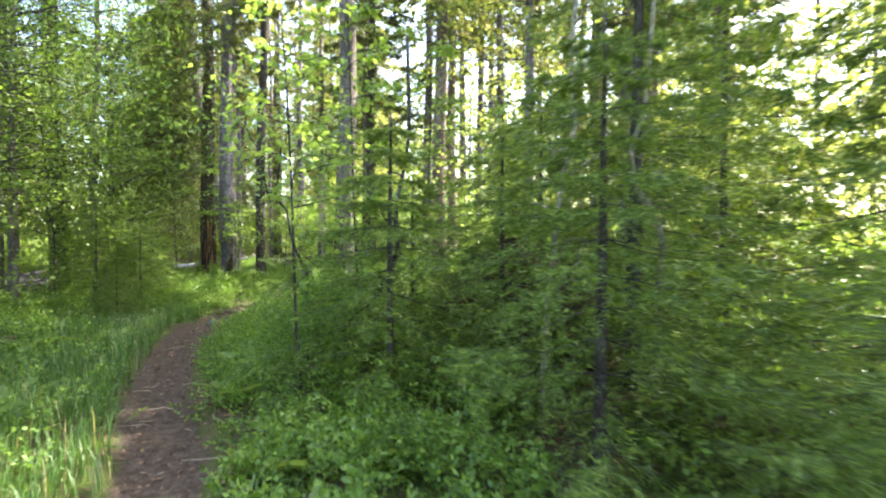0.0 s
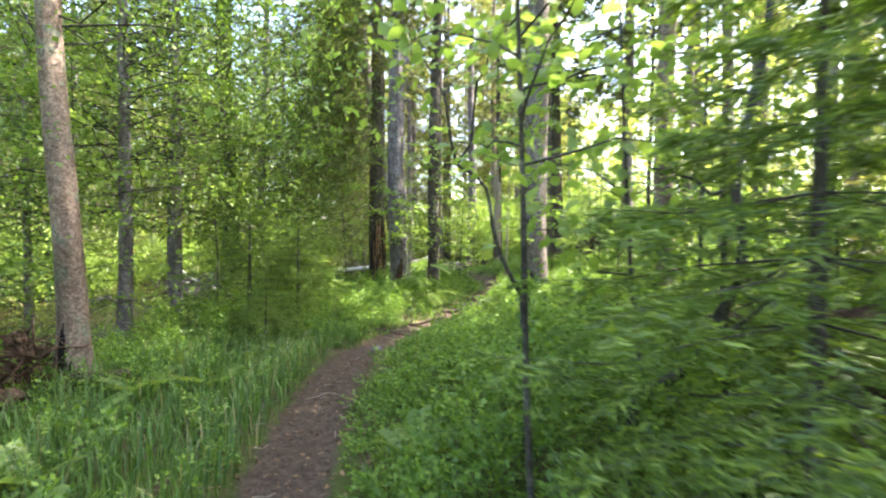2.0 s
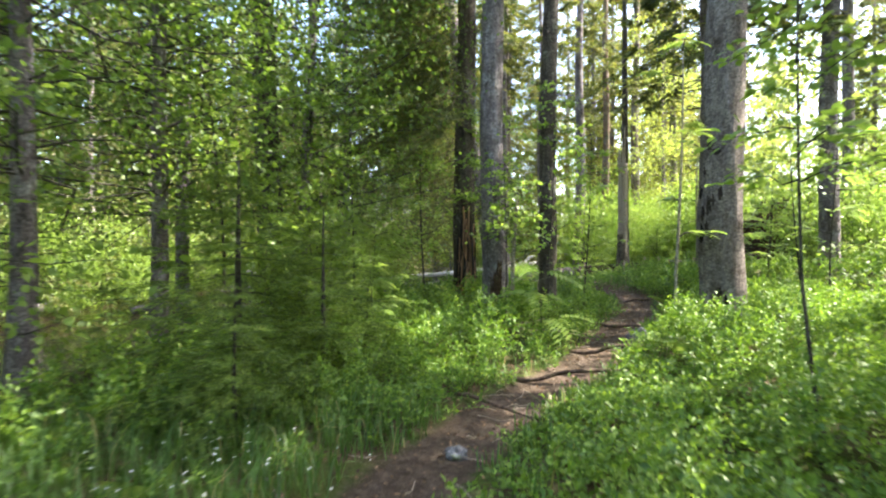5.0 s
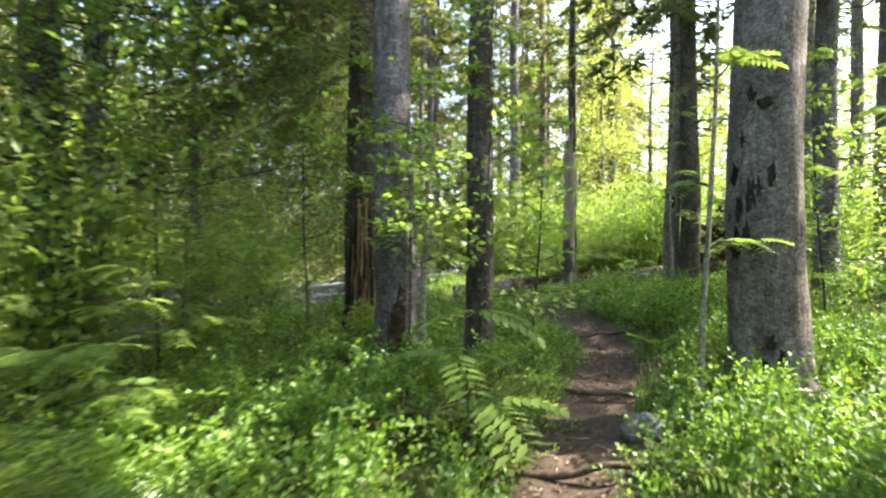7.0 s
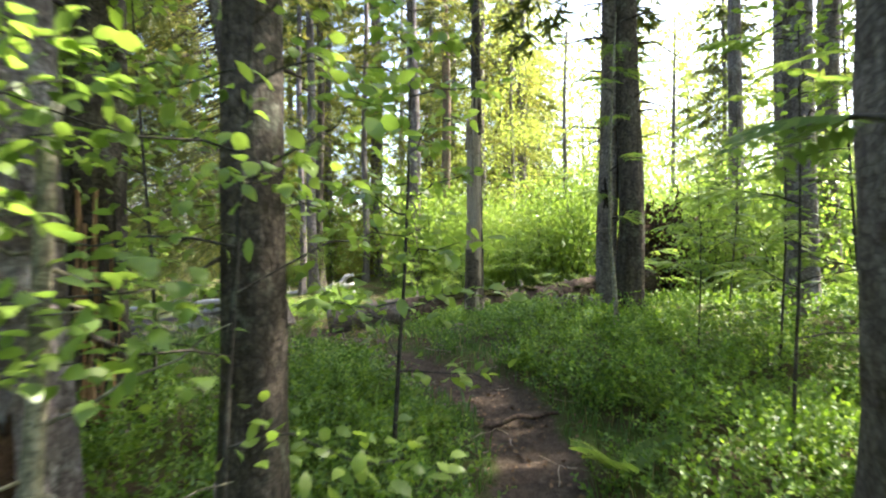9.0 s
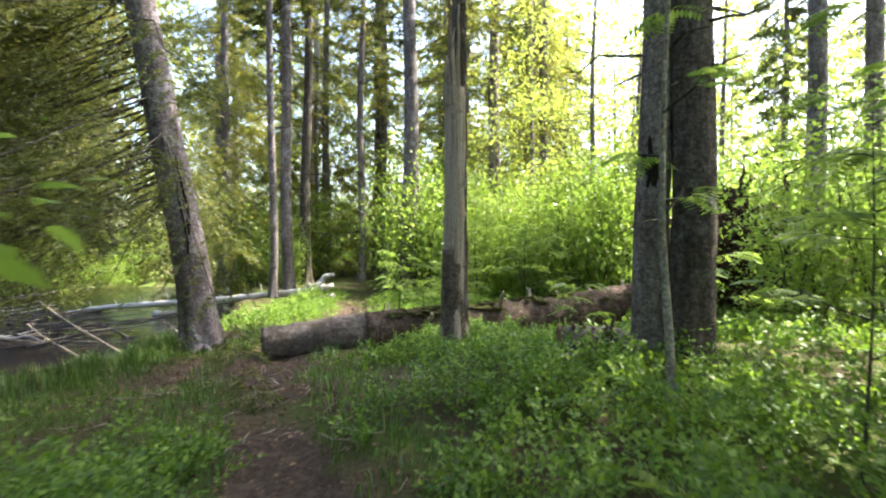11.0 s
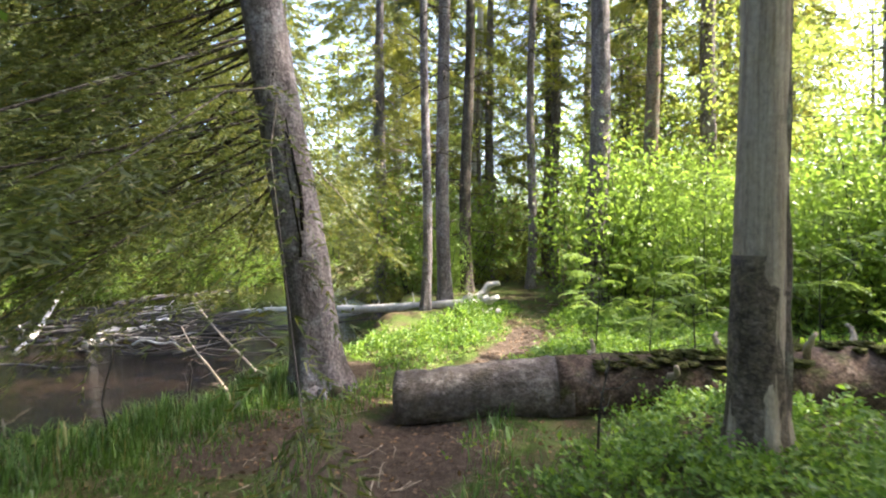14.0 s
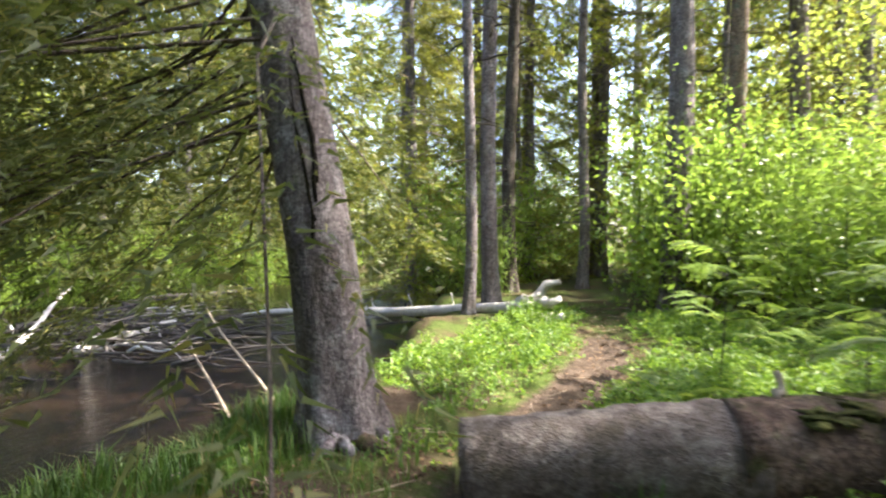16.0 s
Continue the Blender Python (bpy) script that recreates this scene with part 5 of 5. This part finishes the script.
def blueberry(name, count, x0, x1, y0, y1, per, leaf, height, want, label):
    """Many small bushes in one: sprigs with leaves over the ground."""
    x, y = rng.uniform(x0, x1, count * 3), rng.uniform(y0, y1, count * 3)
    keep = (rng.uniform(0, 1, count * 3) < grown(x, y)) & want(x, y)
    x, y = x[keep][:count], y[keep][:count]
    open_spot = np.sin(x * 5.3 + 1.6 * np.sin(y * 3.9)) * np.sin(y * 4.9 + 1.8 * np.sin(x * 3.1 + 1)) + 0.5 * np.sin(x * 11 + y * 4) * np.sin(y * 12 - x * 3)
    keep = open_spot > rng.normal(-0.55, 0.12, len(x))
    x, y = x[keep], y[keep]
    z = land(x, y)
    patch = 0.78 + 0.35 * rough_noise(x, y, 0.9) / 1.5 + 0.42 * np.sin(x * 7 + 2 * np.sin(y * 5)) * np.sin(y * 6.5 + 2 * np.sin(x * 4)) + rng.normal(0, 0.1, len(x))
    mound = 1 + 1.1 * np.exp(-((x + 1.35) ** 2 + (y - 6.9) ** 2) / 0.8) + 0.8 * np.exp(-((x + 1.15) ** 2 + (y - 5.2) ** 2) / 0.3) + 0.5 * np.exp(-((x + 1.6) ** 2 + (y - 8.6) ** 2) / 0.9) + 0.75 * np.exp(-((x + 0.7) ** 2 + (y - 5.4) ** 2) / 1.3)
    low = 1 - 0.55 * smooth(y, 17.2, 18.4) * (1 - smooth(y, 27, 30))
    low = np.where(x < -12, 1.0, low)
    walked = np.abs(x - np.interp(y, [0, 4, 7.3, 10, 14.3, 17.4], [0, -1.85, -2.9, -3.3, -3.2, -5.5])) < 0.35
    low = np.where(walked, low * 0.6, low)
    h = height * low * patch.clip(0.35, 1.4) * mound * (0.5 + 0.5 * smooth(trail_far(x, y), 0.3, 1.0))
    sprigs = max(1, per // 9)
    each = 9 if per >= 9 else per
    m = len(x)
    bx, by = rng.normal(0, 0.12, (2, m, sprigs))
    fall = (1 - 9 * (bx**2 + by**2)).clip(0.3)
    top = np.stack([x[:, None] + bx, y[:, None] + by, z[:, None] + h[:, None] * rng.uniform(0.55, 1.1, (m, sprigs)) * fall], -1)
    axis = np.stack([bx * 5, by * 5, rng.uniform(0.3, 1.0, (m, sprigs))], -1) + rng.normal(0, 0.35, (m, sprigs, 3))
    axis /= np.linalg.norm(axis, axis=-1, keepdims=True)
    long = leaf * each * 0.42
    k = np.linspace(0.0, 1.0, each)
    at = top[:, :, None] - axis[:, :, None] * (long * (1 - k))[None, None, :, None]
    turn = rng.uniform(0, 6.28, (m, sprigs, 1)) + np.arange(each) * 2.5
    way = np.stack([np.cos(turn), np.sin(turn), 0.15 + 0 * turn], -1) + axis[:, :, None] * (0.3 + k)[None, None, :, None]
    at, way = at.reshape(-1, 3), way.reshape(-1, 3)
    at[:, 2] = np.maximum(at[:, 2], land(at[:, 0], at[:, 1]) + 0.01) if len(at) < 60000 else at[:, 2]
    p = Pile()
    leaves(p, at, way, leaf, leaf * 0.62)
    ob = p.ob(name, M_BERRY, kind="stuff", label=label)
    ob["category"] = "undergrowth"
    return at


blueberry("far_bank_undergrowth", 4600, -42, -18.5, 2, 52, 18, 0.16, 1.3, lambda x, y: x < np.interp(y, FAR_Y, FAR_X), "dense green plants on the far bank")
near_walk = lambda x, y: trail_far(x, y) < 2.6
blueberry("blueberry_bushes", 4600, -8.6, 0.5, 0.5, 25, 81, 0.040, 0.46, near_walk, "bright green blueberry bushes covering the forest floor")
blueberry("blueberry_bushes", 3400, -10, 6, -3, 30, 36, 0.062, 0.48, lambda x, y: ~near_walk(x, y) & (trail_far(x, y) < 7), "bright green blueberry bushes farther into the wood")
blueberry("low_undergrowth", 7000, -18, 14, -8, 42, 18, 0.13, 0.7, lambda x, y: trail_far(x, y) > 6.5, "green undergrowth of the surrounding wood")


def grass(name, count, x0, x1, y0, y1, L, want, label, wide=1.0):
    x, y = rng.uniform(x0, x1, count * 6), rng.uniform(y0, y1, count * 6)
    keep = rng.uniform(0, 1, count * 6) < want(x, y)
    tuft = (np.sin(x * 9 + 3 * np.sin(y * 4.3)) * np.sin(y * 8 + 3 * np.sin(x * 3.7)) > rng.uniform(-1.6, 0.9, count * 6))
    keep &= tuft
    x, y = x[keep][:count], y[keep][:count]
    n = len(x)
    z = land(x, y)
    a = rng.uniform(0, 2 * np.pi, n)
    l = L * rng.uniform(0.4, 1.25, n)
    w = rng.uniform(0.0025, 0.006, n) * wide
    bend = rng.uniform(0.15, 0.8, n)
    d = np.stack([np.cos(a), np.sin(a), 0 * a], 1)
    s = np.stack([-np.sin(a), np.cos(a), 0 * a], 1) * w[:, None]
    b = np.stack([x, y, z - 0.01], 1)
    m1 = b + d * (l * bend * 0.3)[:, None] + np.array([0, 0, 1]) * (l * 0.6)[:, None]
    tip = b + d * (l * bend)[:, None] + np.array([0, 0, 1]) * (l * (1 - 0.45 * bend))[:, None]
    v = np.stack([b - s, b + s, m1 - s * 0.8, m1 + s * 0.8, tip], 1).reshape(-1, 3)
    i = np.arange(n)[:, None] * 5
    p = Pile()
    p.add(v, None, np.concatenate([i + [0, 1, 3], i + [0, 3, 2], i + [2, 3, 4]], 1).reshape(-1, 3))
    p.ob(name, M_GRASS, kind="stuff", label=label)["category"] = "grass"


def meadow(x, y):
    tx = np.interp(y, [p[1] for p in TRAIL[:10]], [p[0] for p in TRAIL[:10]])
    side = (x < tx) & (x > tx - 3.2)
    return np.where(side, 1.0, 0.06) * smooth(trail_far(x, y), 0.2, 0.45)


def shore_grass(x, y):
    return smooth(trail_far(x, y), 0.25, 0.6) * smooth(np.hypot(x + 6.6, y - 19.0), 0.7, 1.3) * (0.3 + 0.7 * (x < -7.4)) * (x > np.interp(y, SHORE_Y, SHORE_X) + 0.1)


grass("meadow_grass", 22000, -6.4, 0.5, -1, 9.2, 0.30, meadow, "long fresh grass beside the footpath")
grass("bank_grass", 15000, -9.4, -3.6, 14.6, 19.8, 0.075, shore_grass, "short grass on the river bank")
grass("bank_edge_grass", 6000, -9.6, -7.0, 15.5, 20.2, 0.24, lambda x, y: smooth(1.5 - (x - np.interp(y, SHORE_Y, SHORE_X)), 0.0, 0.7) * (x > np.interp(y, SHORE_Y, SHORE_X) + 0.3), "longer fresh grass along the river bank's edge")
grass("path_edge_grass", 9000, -8.2, -2, 8.5, 25, 0.16, lambda x, y: (trail_far(x, y) > 0.24 + 0.2 * (y > 18.5)) & (trail_far(x, y) < 0.75), "grass along the path's edges")
grass("far_bank_grass", 6000, -28, -18, 5, 34, 0.5, lambda x, y: (x < np.interp(y, FAR_Y, FAR_X) - 0.2) & (x > np.interp(y, FAR_Y, FAR_X) - 4), "tall grass on the far bank", 4.0)

p = Pile()
m = 15000
x, y = rng.uniform(-9, 1, m * 3), rng.uniform(-1, 26, m * 3)
k = rng.uniform(0, 1, m * 3) < np.where((trail_far(x, y) < 0.5) | (np.hypot(x + 6.5, y - 19.0) < 1.4), 1.0, 0.15)
k &= x > np.interp(y, SHORE_Y, SHORE_X) + 0.7
x, y = x[k][:m], y[k][:m]
w = rng.normal(0, 1, (len(x), 3))
w[:, 2] *= 0.15
leaves(p, np.stack([x, y, land(x, y) + 0.008], 1), w, 0.042, 0.024, 0.15)
p.ob("leaf_litter", M_LITTER, kind="stuff", label="brown dead leaves on the path")["category"] = "litter"
p = Pile()
for _ in range(500):
    k = rng.integers(0, len(x))
    c = np.array([x[k], y[k], float(land(x[k], y[k])) + 0.012])
    a = rng.uniform(0, 6.28)
    l = rng.uniform(0.05, 0.28)
    tube(p, wander(c, c + [l * math.cos(a), l * math.sin(a), 0.01], 4, 0.01), 0.0035, 4)
p.ob("twig_litter", M_DEADWOOD, kind="stuff", label="small dry twigs on the path")["category"] = "litter"

# ferns and broad-leaved herbs among the grass
def herb(x, y, n, L, leaflet, label, kind_of):
    t = thing(kind_of, at_land(x, y), label, kind_of.replace("_", " "), group="low plants beside the path")
    q = rng.uniform(0, 6.28, n)
    for a in q:
        p = Pile()
        if kind_of == "fern":
            compound(p, np.array([[0.0, 0.0, 0.02]]), np.array([[math.cos(a), math.sin(a), 1.1]]), L, 11, leaflet)
        else:
            d = np.array([[math.cos(a), math.sin(a), rng.uniform(0.5, 1.2)]])
            leaves(p, np.array([[0.0, 0.0, 0.02]]), d, L, leaflet, 0.3)
        p.ob("frond" if kind_of == "fern" else "leaf", M_ROWAN, t)


SPOTS = [(-3.9, 4.6), (-4.4, 5.3), (-3.6, 5.6), (-4.9, 4.4), (-3.1, 3.4), (-5.1, 6.9), (-4.3, 6.4), (-2.9, 2.3), (-4.7, 7.4), (-2.1, 5.6), (-1.7, 4.4), (-1.2, 3.7),
         (-4.9, 10.4), (-5.3, 11.6), (-4.6, 11.3), (-2.6, 11.0), (-2.2, 11.8), (-5.0, 13.9), (-4.3, 14.6), (-2.6, 15.0), (-5.2, 20.7), (-4.3, 21.4), (-6.2, 21.5), (-8.2, 17.3), (-8.6, 18.0), (-7.9, 16.8), (-8.7, 18.6), (-3.0, 14.2), (-2.7, 16.0), (-5.4, 12.2), (-3.3, 4.1), (-3.9, 3.4), (-4.2, 6.9), (-4.6, 6.0), (-0.9, 3.1), (-0.6, 2.5), (-0.2, 3.2)]
for k, (x, y) in enumerate(SPOTS):
    if k % 3 == 2:
        herb(x, y, 6, 0.22, 0.09, "low herb with long pale green leaves in the grass", "broad_leaved_herb")
    else:
        herb(x, y, 7, 0.42, 0.10, "green fern with feathered fronds beside the path", "fern")
p = Pile()
for k in range(60):
    x, y = -4.3 + rng.normal(0, 0.25), 7.5 + rng.normal(0, 0.35)
    c = np.array([x, y, float(land(x, y)) + rng.uniform(0.2, 0.3)])
    a = rng.uniform(0, 6.28, 5)
    leaves(p, np.repeat(c[None], 5, 0), np.stack([np.cos(a), np.sin(a), 0.2 + 0 * a], 1), 0.009, 0.008)
p.ob("small_white_flowers", M_FLOWER, kind="stuff", label="small white flowers in the grass")["category"] = "flowers"

# roots and stones in the path
for x0, y0, x1, y1, r in ((-3.95, 10.3, -3.0, 10.65, 0.028), (-3.75, 11.4, -3.05, 11.55, 0.03), (-3.8, 12.9, -3.1, 12.75, 0.03), (-3.8, 14.9, -3.3, 15.1, 0.025), (-4.2, 9.6, -3.4, 9.4, 0.02)):
    a, b = Vector(at_land(x0, y0, 0.0)), Vector(at_land(x1, y1, 0.0))
    t = thing("path_root", tuple(a), "worn brown root crossing the footpath", "root", group="roots across the path")
    limb(t, "wood", (0, 0, 0), tuple(b - a), r * 0.8, r * 0.5, M_LOG_BARK, 0.025, 12, 9)
M_STONE = bark_material("grey_stone", (0.09, 0.085, 0.09), (0.17, 0.165, 0.17), (0.27, 0.265, 0.27), (0.12, 0.14, 0.06), 0.4, 8, 8, 0.01)
for x, y, r in ((-3.12, 12.05, 0.15), (-2.98, 12.3, 0.12), (-3.75, 8.7, 0.07)):
    p = Pile()
    blob(p, (0, 0, 0.02), (r, r * 0.8, r * 0.6), 0.3, 14, r * 50)
    ob = p.ob("stone", M_STONE, label="grey stone half sunk beside the path")
    ob.location = at_land(x, y)
    tagged(ob, "", "stone", "stones by the path")
